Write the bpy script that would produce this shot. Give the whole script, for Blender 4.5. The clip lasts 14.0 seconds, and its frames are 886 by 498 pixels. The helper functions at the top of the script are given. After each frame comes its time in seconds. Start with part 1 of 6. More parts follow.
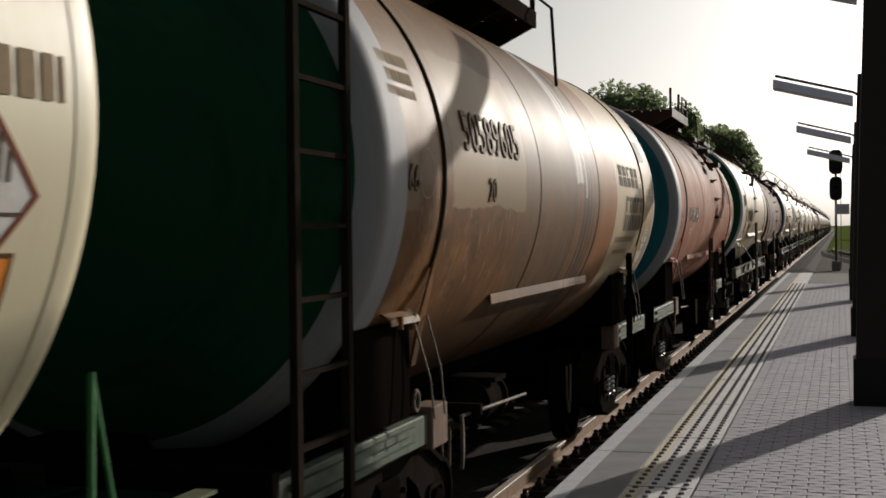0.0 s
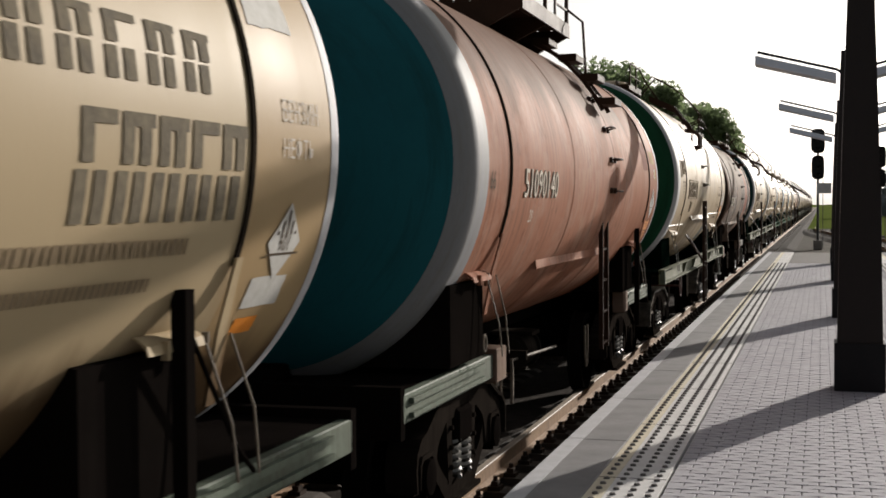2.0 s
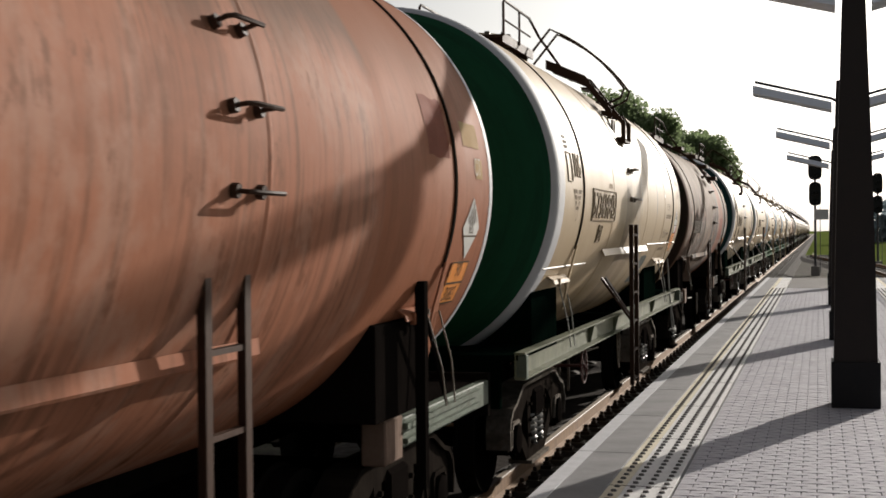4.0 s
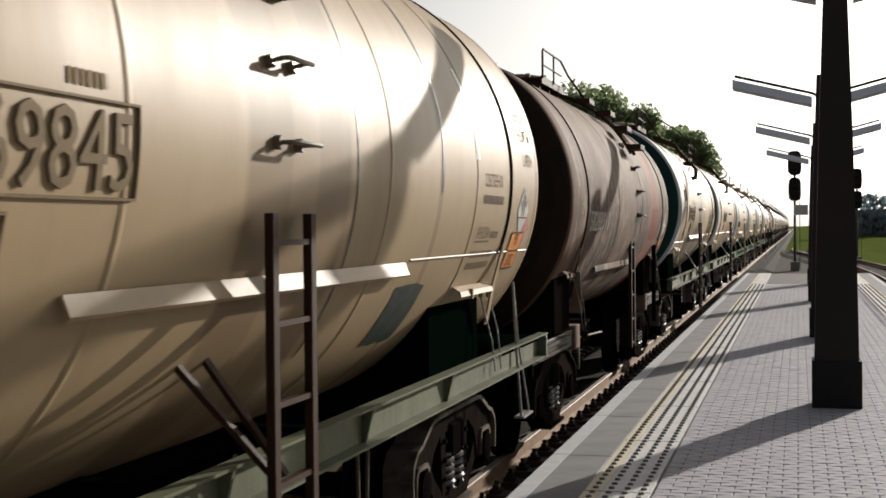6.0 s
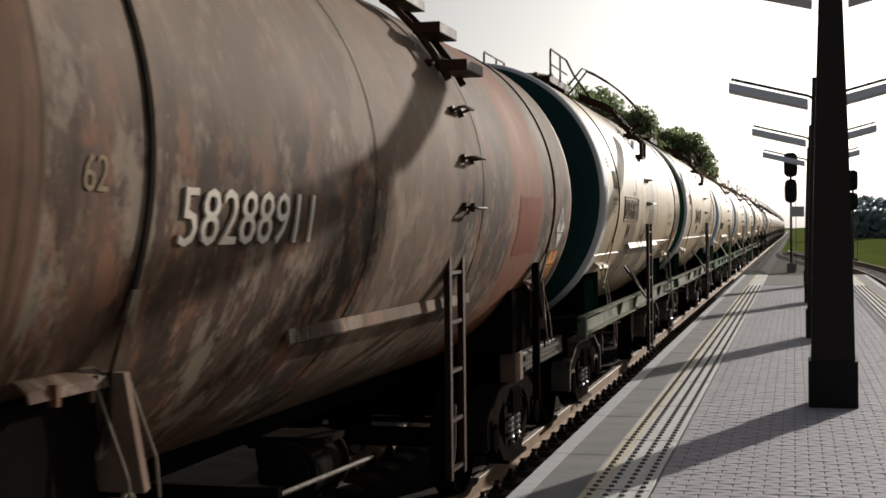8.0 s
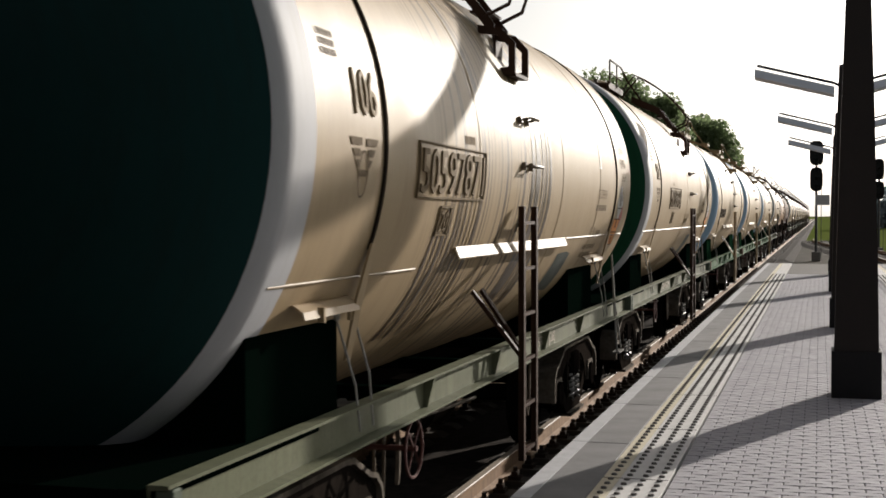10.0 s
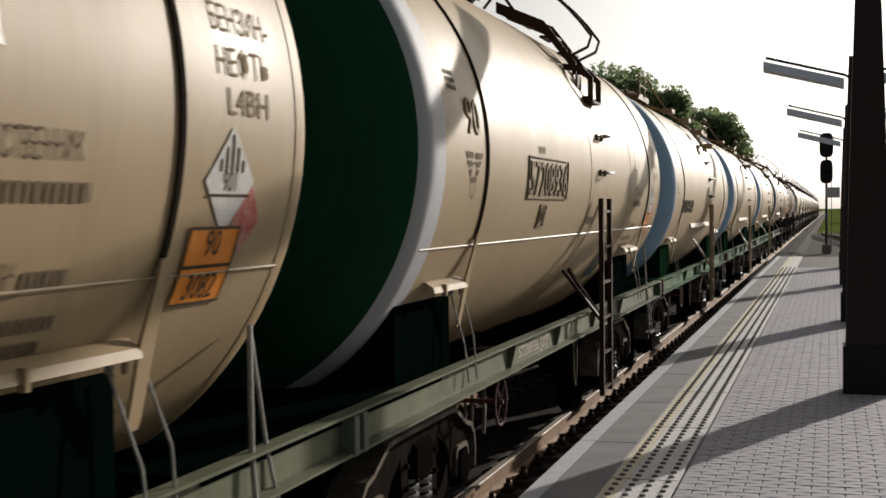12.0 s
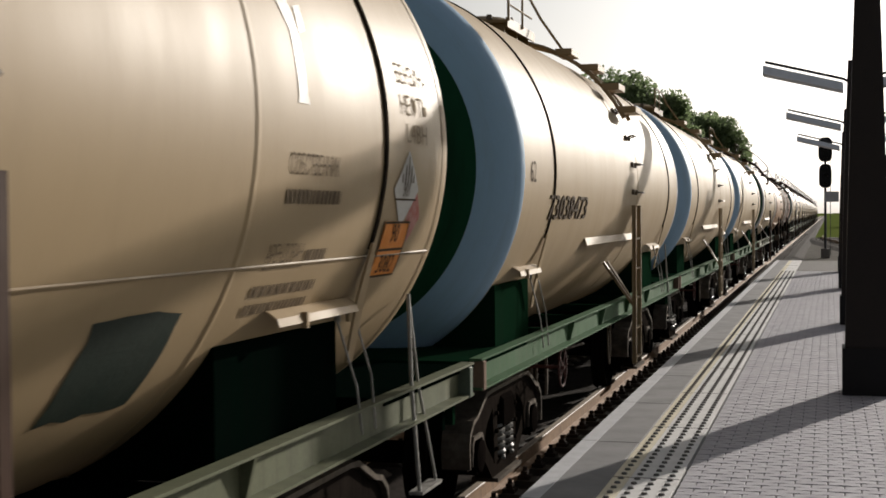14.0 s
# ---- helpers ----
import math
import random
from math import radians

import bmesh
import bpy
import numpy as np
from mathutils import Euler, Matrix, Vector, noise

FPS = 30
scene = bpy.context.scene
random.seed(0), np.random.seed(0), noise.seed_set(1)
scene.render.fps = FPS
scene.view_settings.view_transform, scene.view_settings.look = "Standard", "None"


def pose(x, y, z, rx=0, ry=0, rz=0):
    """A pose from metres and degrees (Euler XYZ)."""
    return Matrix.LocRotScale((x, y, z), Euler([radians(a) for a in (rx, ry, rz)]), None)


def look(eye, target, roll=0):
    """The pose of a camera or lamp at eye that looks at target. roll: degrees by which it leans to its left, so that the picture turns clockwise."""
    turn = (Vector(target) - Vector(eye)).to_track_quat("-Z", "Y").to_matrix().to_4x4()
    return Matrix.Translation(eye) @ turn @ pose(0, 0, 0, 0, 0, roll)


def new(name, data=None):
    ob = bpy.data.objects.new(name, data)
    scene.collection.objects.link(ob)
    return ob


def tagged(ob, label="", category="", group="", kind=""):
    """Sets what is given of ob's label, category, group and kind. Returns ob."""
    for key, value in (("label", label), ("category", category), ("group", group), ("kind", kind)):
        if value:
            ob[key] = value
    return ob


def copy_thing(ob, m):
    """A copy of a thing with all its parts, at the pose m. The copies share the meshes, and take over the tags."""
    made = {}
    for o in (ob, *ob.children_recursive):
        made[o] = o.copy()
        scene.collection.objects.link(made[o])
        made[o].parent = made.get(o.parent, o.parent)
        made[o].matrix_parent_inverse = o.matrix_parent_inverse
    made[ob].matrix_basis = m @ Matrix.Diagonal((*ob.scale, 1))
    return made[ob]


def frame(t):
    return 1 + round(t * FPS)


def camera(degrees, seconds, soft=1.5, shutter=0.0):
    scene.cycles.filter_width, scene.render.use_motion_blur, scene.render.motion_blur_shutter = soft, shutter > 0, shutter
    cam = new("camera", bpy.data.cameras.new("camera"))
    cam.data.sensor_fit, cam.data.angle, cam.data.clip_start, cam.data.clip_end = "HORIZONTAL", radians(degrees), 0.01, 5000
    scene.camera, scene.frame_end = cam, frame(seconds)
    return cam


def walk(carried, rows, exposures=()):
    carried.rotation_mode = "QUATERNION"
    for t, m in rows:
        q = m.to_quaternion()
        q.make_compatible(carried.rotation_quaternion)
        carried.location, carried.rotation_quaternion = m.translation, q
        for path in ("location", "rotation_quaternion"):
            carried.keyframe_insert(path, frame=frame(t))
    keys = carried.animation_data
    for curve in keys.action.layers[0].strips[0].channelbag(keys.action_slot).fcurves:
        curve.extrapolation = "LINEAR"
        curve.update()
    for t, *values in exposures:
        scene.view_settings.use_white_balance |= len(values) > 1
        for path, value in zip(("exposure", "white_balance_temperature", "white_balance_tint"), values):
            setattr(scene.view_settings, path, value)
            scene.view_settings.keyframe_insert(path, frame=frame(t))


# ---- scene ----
RAW = [
    (0.0, 3.636, -0.146, 2.258, 16.63, -0.86, 0.65),
    (0.5, 3.635, 0.145, 2.279, 16.60, -1.12, 0.35),
    (1.0, 3.637, -0.108, 2.253, 16.29, -1.09, 0.48),
    (1.5, 3.624, 0.081, 2.275, 16.01, -1.77, -0.10),
    (2.0, 3.634, 0.280, 2.267, 15.90, -1.85, 0.39),
    (2.5, 3.640, -0.018, 2.261, 16.48, -1.27, 0.54),
    (5.0, 3.647, -0.302, 2.246, 15.35, -0.64, 0.50),
    (5.5, 3.630, 0.241, 2.279, 15.27, -1.05, 0.52),
    (6.0, 3.635, 0.025, 2.262, 14.98, -0.89, 0.52),
    (6.5, 3.644, -0.219, 2.248, 14.76, -0.63, 0.44),
    (7.0, 3.630, 0.239, 2.275, 14.91, -0.86, 0.26),
    (7.5, 3.631, -0.114, 2.264, 14.65, -0.79, 0.63),
    (10.0, 3.639, -0.034, 2.262, 15.83, -1.43, 0.08),
    (10.5, 3.632, 0.157, 2.265, 15.45, -1.96, 0.34),
    (11.0, 3.629, 0.074, 2.262, 15.88, -1.75, -0.18),
    (11.5, 3.644, -0.134, 2.251, 16.02, -1.40, 0.05),
    (12.0, 3.638, 0.120, 2.275, 16.25, -1.63, 0.54),
    (12.5, 3.641, -0.083, 2.265, 16.49, -1.30, 0.28),
    (13.0, 3.636, 0.159, 2.263, 16.32, -1.63, 0.65),
    (13.5, 3.636, 0.040, 2.259, 16.31, -1.59, 0.36),
    (14.0, 3.632, 0.020, 2.257, 16.20, -1.45, 0.48),
]


def aim(x, y, z, yaw, pitch, lean):
    """A camera pose: yaw to the left of the track's direction, pitch up, lean to the right."""
    a, b = radians(yaw), radians(pitch)
    way = Vector((-math.sin(a) * math.cos(b), math.cos(a) * math.cos(b), math.sin(b)))
    eye = Vector((x, y, z))
    return look(eye, eye + way, -lean)


# The origin lies on the track's axis at the height of the railheads; y runs along the track.
cam = camera(36.9, 14.0, soft=1.7, shutter=0.15)
walk(cam, [(r[0], aim(*r[1:])) for r in RAW], exposures=[(0.0, -0.20), (0.5, -0.04), (1.0, 0.15), (2.0, 0.30), (5.0, 0.42), (5.5, 0.38), (6.5, 0.25), (7.5, 0.08), (10.0, 0.34), (10.5, 0.36), (11.5, 0.15), (12.0, 0.10), (13.0, 0.15), (14.0, 0.15)])

# ---- light: a low hazy sun ahead and to the right ----
SUN_ELEVATION = radians(15.0)
SUN_SIDE, SUN_AHEAD = 0.347, 0.938
world = bpy.data.worlds.new("hazy_sky")
scene.world = world
world.use_nodes = True
wn = world.node_tree.nodes
sky = wn.new("ShaderNodeTexSky")
sky.sky_type = "NISHITA"
sky.sun_disc = False
sky.sun_elevation = SUN_ELEVATION
sky.sun_rotation = math.atan2(SUN_SIDE, SUN_AHEAD)
sky.air_density = 1.0
sky.dust_density = 3.0
sky.ozone_density = 1.0
haze = wn.new("ShaderNodeHueSaturation")
haze.inputs["Saturation"].default_value = 0.25
wn["Background"].inputs["Strength"].default_value = 0.074
world.node_tree.links.new(sky.outputs[0], haze.inputs["Color"])
world.node_tree.links.new(haze.outputs[0], wn["Background"].inputs["Color"])

sun = new("sun", bpy.data.lights.new("sun", "SUN"))
sun.data.energy = 5.0
sun.data.angle = radians(0.6)
sun.data.color = (1.0, 0.93, 0.845)
c = math.cos(SUN_ELEVATION)
sun.matrix_world = look((SUN_SIDE * c * 50, SUN_AHEAD * c * 50, math.sin(SUN_ELEVATION) * 50), (0, 0, 0))


# ---- materials ----
def material(name, base, second=None, rough=0.5, metal=0.0, scale=3.0, fine=40.0, amount=0.5, bump=0.15,
             stretch=(1, 1, 1), dirt=None, dirt_amount=0.0, dirt_stretch=(0.5, 9.0, 0.5), gloss_var=0.15, spec=0.1, coat=0.0, zones=(), drips=None, flakes=(), marks=()):
    """A weathered surface: two colours mixed by coarse and fine noise, streaks of dirt, uneven gloss and fine relief."""
    m = bpy.data.materials.new(name)
    m.use_nodes = True
    nt = m.node_tree
    n, l = nt.nodes, nt.links
    bsdf = n["Principled BSDF"]
    co = n.new("ShaderNodeTexCoord")
    info = n.new("ShaderNodeObjectInfo")
    add = n.new("ShaderNodeVectorMath")
    add.operation = "MULTIPLY_ADD"
    add.inputs[1].default_value = (1, 1, 1)
    l.new(co.outputs["Object"], add.inputs[0])
    shift = n.new("ShaderNodeVectorMath")
    shift.operation = "SCALE"
    shift.inputs[0].default_value = (17.0, 31.0, 23.0)
    l.new(info.outputs["Random"], shift.inputs["Scale"])
    l.new(shift.outputs[0], add.inputs[2])

    def noise_at(sc, st, detail=4.0, rough_n=0.6):
        mp = n.new("ShaderNodeMapping")
        mp.inputs["Scale"].default_value = st
        l.new(add.outputs[0], mp.inputs["Vector"])
        t = n.new("ShaderNodeTexNoise")
        t.inputs["Scale"].default_value = sc
        t.inputs["Detail"].default_value = detail
        t.inputs["Roughness"].default_value = rough_n
        l.new(mp.outputs[0], t.inputs["Vector"])
        return t.outputs["Fac"]

    def ramp(fac, lo, hi, top):
        r = n.new("ShaderNodeMapRange")
        r.inputs["From Min"].default_value = lo
        r.inputs["From Max"].default_value = hi
        r.inputs["To Max"].default_value = top
        l.new(fac, r.inputs["Value"])
        return r.outputs[0]

    def mix(fac, a, b):
        x = n.new("ShaderNodeMix")
        x.data_type = "RGBA"
        l.new(fac, x.inputs["Factor"])
        for sock, v in ((x.inputs["A"], a), (x.inputs["B"], b)):
            if isinstance(v, tuple):
                sock.default_value = (*v, 1)
            else:
                l.new(v, sock)
        return x.outputs["Result"]

    second = second or tuple(v * 0.7 for v in base)
    coarse = noise_at(scale, stretch)
    grain = noise_at(fine, stretch, 3.0)
    col = mix(ramp(coarse, 0.35, 0.7, amount), base, second)
    col = mix(ramp(grain, 0.45, 0.75, amount * 0.6), col, second)
    if dirt:
        st = noise_at(1.6, dirt_stretch, 5.0, 0.7)
        col = mix(ramp(st, 0.48, 0.68, dirt_amount), col, dirt)
        blot = noise_at(0.9, (1, 1, 1), 6.0, 0.7)
        col = mix(ramp(blot, 0.5, 0.75, dirt_amount * 0.7), col, dirt)
    for sc, st, lo, hi, colour, top in flakes:
        # flaked or patched paint in blots of its own
        col = mix(ramp(noise_at(sc, st, 6.0, 0.68), lo, hi, top), col, colour)
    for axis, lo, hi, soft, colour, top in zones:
        # a stretch of the surface that is painted, soiled, paler or darker, with a ragged border
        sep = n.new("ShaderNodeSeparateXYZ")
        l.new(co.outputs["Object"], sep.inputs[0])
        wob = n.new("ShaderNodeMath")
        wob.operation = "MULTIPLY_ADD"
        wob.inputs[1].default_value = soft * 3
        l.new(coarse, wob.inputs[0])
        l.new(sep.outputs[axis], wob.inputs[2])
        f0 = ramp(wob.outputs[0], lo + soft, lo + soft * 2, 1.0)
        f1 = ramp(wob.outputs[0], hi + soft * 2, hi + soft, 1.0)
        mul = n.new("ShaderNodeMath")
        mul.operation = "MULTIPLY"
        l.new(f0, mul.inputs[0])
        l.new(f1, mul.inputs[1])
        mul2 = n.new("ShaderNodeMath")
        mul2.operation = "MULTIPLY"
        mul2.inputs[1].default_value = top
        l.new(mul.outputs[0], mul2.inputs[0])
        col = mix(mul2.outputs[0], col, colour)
    for y0, y1, z0, z1, soft, colour, top in marks:
        # a repainted field, or a stripe of sheen put in as colour, with an uneven border
        sep = n.new("ShaderNodeSeparateXYZ")
        l.new(co.outputs["Object"], sep.inputs[0])
        acc = None
        for axis, lo, hi in ((1, y0, y1), (2, z0, z1)):
            wob = n.new("ShaderNodeMath")
            wob.operation = "MULTIPLY_ADD"
            wob.inputs[1].default_value = soft * 4
            l.new(grain if axis == 1 else coarse, wob.inputs[0])
            l.new(sep.outputs[axis], wob.inputs[2])
            for f in (ramp(wob.outputs[0], lo + soft * 2, lo + soft * 2.3, 1.0), ramp(wob.outputs[0], hi + soft * 2.3, hi + soft * 2, 1.0)):
                if acc is None:
                    acc = f
                    continue
                mu = n.new("ShaderNodeMath")
                mu.operation = "MULTIPLY"
                l.new(acc, mu.inputs[0])
                l.new(f, mu.inputs[1])
                acc = mu.outputs[0]
        mu = n.new("ShaderNodeMath")
        mu.operation = "MULTIPLY"
        mu.inputs[1].default_value = top
        l.new(acc, mu.inputs[0])
        col = mix(mu.outputs[0], col, colour)
    if drips:
        # oil run down the shell from the hatch in thin lines
        lo, hi, colour, top, thin = (*drips, 26.0)[:5]
        sep = n.new("ShaderNodeSeparateXYZ")
        l.new(co.outputs["Object"], sep.inputs[0])
        lines = ramp(noise_at(1.0, (0.12, thin, 0.10), 3.0, 0.6), 0.515, 0.55, 1.0)
        body = noise_at(1.0, (0.35, 1.6, 0.35), 3.0)
        f0 = ramp(sep.outputs[1], lo, lo + 0.9, 1.0)
        f1 = ramp(sep.outputs[1], hi, hi - 0.35, 1.0)
        acc = lines
        for other in (f0, f1, ramp(body, 0.25, 0.45, top)):
            mu = n.new("ShaderNodeMath")
            mu.operation = "MULTIPLY"
            l.new(acc, mu.inputs[0])
            l.new(other, mu.inputs[1])
            acc = mu.outputs[0]
        col = mix(acc, col, colour)
    l.new(col, bsdf.inputs["Base Color"])
    g = n.new("ShaderNodeMapRange")
    g.inputs["To Min"].default_value = max(0.03, rough - gloss_var)
    g.inputs["To Max"].default_value = min(1.0, rough + gloss_var)
    l.new(coarse, g.inputs["Value"])
    l.new(g.outputs[0], bsdf.inputs["Roughness"])
    bsdf.inputs["Metallic"].default_value = metal
    bsdf.inputs["Specular IOR Level"].default_value = spec
    bsdf.inputs["Coat Weight"].default_value = coat
    bsdf.inputs["Coat Roughness"].default_value = 0.25
    if bump:
        b = n.new("ShaderNodeBump")
        b.inputs["Strength"].default_value = bump
        b.inputs["Distance"].default_value = 0.01
        l.new(grain, b.inputs["Height"])
        l.new(b.outputs[0], bsdf.inputs["Normal"])
    return m


def tank_paint(name, base, second, dirt, dirt_amount, rough=0.52, spec=0.06, **k):
    return material(name, base, second, rough=rough, scale=0.8, fine=25, amount=0.55, bump=0.08, stretch=(0.6, 2.0, 0.6),
                    dirt=dirt, dirt_amount=dirt_amount, gloss_var=0.12, spec=spec, **k)


M = {}
M["cream"] = tank_paint("cream_paint", (0.315, 0.233, 0.138), (0.28, 0.205, 0.12), (0.19, 0.132, 0.074), 0.2, rough=0.5, spec=0.07, dirt_stretch=(0.6, 2.5, 0.6),
                        zones=((1, -1.0, 0.26, 0.07, (0.15, 0.102, 0.055), 0.7), (1, -0.5, -0.2, 0.04, (0.26, 0.19, 0.115), 0.6), (1, 1.88, 1.98, 0.015, (0.15, 0.105, 0.06), 0.55)))
M["cream_streaked"] = tank_paint("cream_paint_streaked", (0.315, 0.233, 0.138), (0.28, 0.205, 0.12), (0.17, 0.115, 0.065), 0.25, rough=0.5, spec=0.07, dirt_stretch=(0.6, 2.5, 0.6),
                                 drips=(-3.1, 0.75, (0.055, 0.036, 0.02), 0.95, 15.0))
M["cream_clean"] = tank_paint("cream_paint_clean", (0.32, 0.237, 0.141), (0.298, 0.22, 0.13), (0.21, 0.15, 0.088), 0.15, rough=0.5, spec=0.06, dirt_stretch=(0.6, 2.0, 0.6))
M["cream_pale"] = tank_paint("pale_yellow_cream_paint", (0.52, 0.47, 0.33), (0.47, 0.42, 0.29), (0.36, 0.31, 0.2), 0.15, rough=0.45, spec=0.12, dirt_stretch=(0.6, 2.0, 0.6))
M["oil"] = material("dried_oil_run", (0.04, 0.027, 0.017), (0.085, 0.058, 0.036), rough=0.35, spec=0.12, scale=3, stretch=(0.5, 0.5, 2.0))
M["weld"] = material("cream_weld_bead", (0.27, 0.20, 0.12), rough=0.4, scale=6)
M["patch"] = material("dark_green_patch_paint", (0.02, 0.03, 0.024), (0.03, 0.035, 0.028), rough=0.5, scale=5)
M["rust_orange"] = tank_paint("orange_rusty_paint", (0.27, 0.15, 0.07), (0.21, 0.10, 0.04), (0.06, 0.035, 0.02), 0.7)
M["rust_patched"] = tank_paint("patched_orange_and_cream_paint", (0.15, 0.066, 0.02), (0.10, 0.043, 0.015), (0.04, 0.023, 0.012), 0.6, rough=0.5, spec=0.03, dirt_stretch=(0.5, 4.0, 0.5),
                               flakes=((1.6, (1, 1, 1), 0.46, 0.6, (0.20, 0.095, 0.03), 0.7), (5.0, (1, 0.7, 1.3), 0.56, 0.64, (0.06, 0.034, 0.018), 0.7), (9.0, (0.5, 1.6, 0.5), 0.58, 0.64, (0.26, 0.19, 0.12), 0.5)),
                               zones=((2, 2.55, 5.0, 0.3, (0.14, 0.085, 0.04), 0.6), (1, -1.95, 0.0, 0.15, (0.095, 0.056, 0.028), 0.6), (1, 1.2, 2.1, 0.06, (0.22, 0.085, 0.024), 0.8),
                                      # The last zone makes the shell darker below z = 1.72.
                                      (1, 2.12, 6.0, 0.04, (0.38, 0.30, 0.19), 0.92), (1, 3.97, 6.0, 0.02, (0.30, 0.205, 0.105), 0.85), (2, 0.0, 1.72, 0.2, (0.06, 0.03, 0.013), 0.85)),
                               marks=((-3.75, -1.9, 2.38, 3.3, 0.04, (0.22, 0.15, 0.08), 0.85), (-2.75, -1.92, 2.38, 2.74, 0.03, (0.17, 0.12, 0.062), 0.7), (-4.8, -4.4, 2.36, 2.64, 0.04, (0.16, 0.105, 0.055), 0.7),
                                      # These two pale stripes are the wet shell's highlight, laid in as colour.
                                      (0.0, 0.34, 2.62, 4.4, 0.05, (0.55, 0.52, 0.49), 0.85), (0.42, 0.52, 2.5, 4.4, 0.03, (0.5, 0.46, 0.42), 0.7)),
                               drips=(-0.5, 1.25, (0.03, 0.02, 0.013), 0.95, 13.0))
M["pink"] = tank_paint("faded_pink_paint", (0.30, 0.135, 0.085), (0.24, 0.088, 0.048), (0.085, 0.044, 0.028), 0.65, rough=0.65, spec=0.015,
                       flakes=((1.4, (1, 1.2, 1), 0.5, 0.62, (0.33, 0.19, 0.14), 0.6), (4.5, (1, 1.5, 0.8), 0.58, 0.66, (0.12, 0.05, 0.028), 0.6)),
                       zones=((2, 3.15, 5.0, 0.25, (0.10, 0.065, 0.048), 0.75), (1, 2.6, 6.0, 0.1, (0.24, 0.085, 0.04), 0.6)))
M["brown"] = tank_paint("brown_oily_paint", (0.105, 0.063, 0.042), (0.065, 0.037, 0.025), (0.018, 0.012, 0.009), 0.75, dirt_stretch=(0.7, 2.0, 0.7), rough=0.75, spec=0.03,
                        flakes=((1.3, (1, 1.4, 1), 0.47, 0.6, (0.022, 0.014, 0.010), 0.85), (3.2, (1, 1.2, 0.8), 0.54, 0.62, (0.17, 0.080, 0.048), 0.8), (7.0, (1, 2.0, 0.7), 0.6, 0.66, (0.24, 0.165, 0.12), 0.6), (2.3, (1, 1.3, 0.9), 0.52, 0.60, (0.27, 0.215, 0.165), 0.5), (1.8, (0.8, 1.0, 1.2), 0.55, 0.62, (0.03, 0.02, 0.015), 0.75)),
                        # First zone: weathered grey-brown upper shell, its highlights also put into the colour.
                        zones=((2, 2.75, 5.0, 0.35, (0.21, 0.16, 0.125), 0.6), (1, -1.2, 0.4, 0.2, (0.20, 0.14, 0.10), 0.35), (1, 2.2, 3.4, 0.1, (0.22, 0.075, 0.038), 0.6)))
M["ring_brown"] = tank_paint("brown_ring_paint", (0.13, 0.075, 0.048), (0.06, 0.032, 0.022), (0.012, 0.008, 0.006), 0.8, rough=0.75, spec=0.02)
M["head_brown"] = tank_paint("dark_brown_head", (0.024, 0.015, 0.011), (0.036, 0.021, 0.015), (0.010, 0.009, 0.006), 0.7, rough=0.8, spec=0.02, flakes=((2.0, (1, 1, 1), 0.5, 0.62, (0.020, 0.015, 0.009), 0.7), (4.0, (1, 1, 1), 0.55, 0.65, (0.012, 0.016, 0.008), 0.7)))
M["head_green"] = tank_paint("dark_green_head", (0.010, 0.058, 0.029), (0.008, 0.045, 0.022), (0.006, 0.014, 0.009), 0.4, rough=0.65, spec=0.05)
M["head_teal"] = tank_paint("teal_head", (0.016, 0.12, 0.145), (0.013, 0.092, 0.112), (0.01, 0.03, 0.03), 0.4, rough=0.6)
M["head_black_green"] = tank_paint("black_green_head", (0.008, 0.034, 0.034), (0.006, 0.026, 0.026), (0.011, 0.018, 0.016), 0.4, rough=0.6)
M["blue"] = tank_paint("light_blue_paint", (0.33, 0.47, 0.64), (0.29, 0.42, 0.58), (0.24, 0.28, 0.32), 0.25, rough=0.55, spec=0.06)
M["ring_white"] = tank_paint("white_ring_paint", (0.42, 0.42, 0.44), (0.35, 0.35, 0.37), (0.3, 0.28, 0.26), 0.3, rough=0.6)
M["ring_grey"] = tank_paint("grey_ring_paint", (0.25, 0.25, 0.265), (0.19, 0.19, 0.2), (0.2, 0.18, 0.16), 0.5, rough=0.6)
M["ring_rust"] = tank_paint("rusty_ring_paint", (0.30, 0.18, 0.11), (0.2, 0.1, 0.06), (0.1, 0.06, 0.04), 0.6, rough=0.6)
M["strap"] = material("black_strap", (0.016, 0.014, 0.012), (0.035, 0.025, 0.018), rough=0.7, spec=0.0, scale=8)
M["frame_green"] = material("green_frame_paint", (0.13, 0.135, 0.085), (0.055, 0.066, 0.042), rough=0.55, spec=0.05, scale=2, dirt=(0.05, 0.045, 0.035), dirt_amount=0.35)
# Dark green taken down to near black: shade under the tank is in the colour.
M["frame_shade_green"] = material("dark_green_frame_with_shade", (0.0014, 0.0042, 0.0029), (0.001, 0.003, 0.002), rough=0.95, spec=0.0, scale=2, dirt=(0.003, 0.003, 0.003), dirt_amount=0.4)
M["frame_fresh"] = material("fresh_green_frame_paint", (0.06, 0.115, 0.06), (0.04, 0.085, 0.042), rough=0.6, spec=0.02, scale=2, dirt=(0.09, 0.085, 0.06), dirt_amount=0.3)
# Grimy steel, made near black to hold the shade beneath the wagons.
M["frame_dark"] = material("shade_dark_grimy_steel", (0.006, 0.005, 0.0045), (0.010, 0.008, 0.007), rough=0.9, spec=0.0, scale=4, dirt=(0.004, 0.003, 0.003), dirt_amount=0.5)
M["deck_green"] = material("deep_green_deck_paint", (0.005, 0.02, 0.010), (0.004, 0.014, 0.007), rough=0.7, spec=0.0, scale=2, dirt=(0.01, 0.014, 0.01), dirt_amount=0.4)
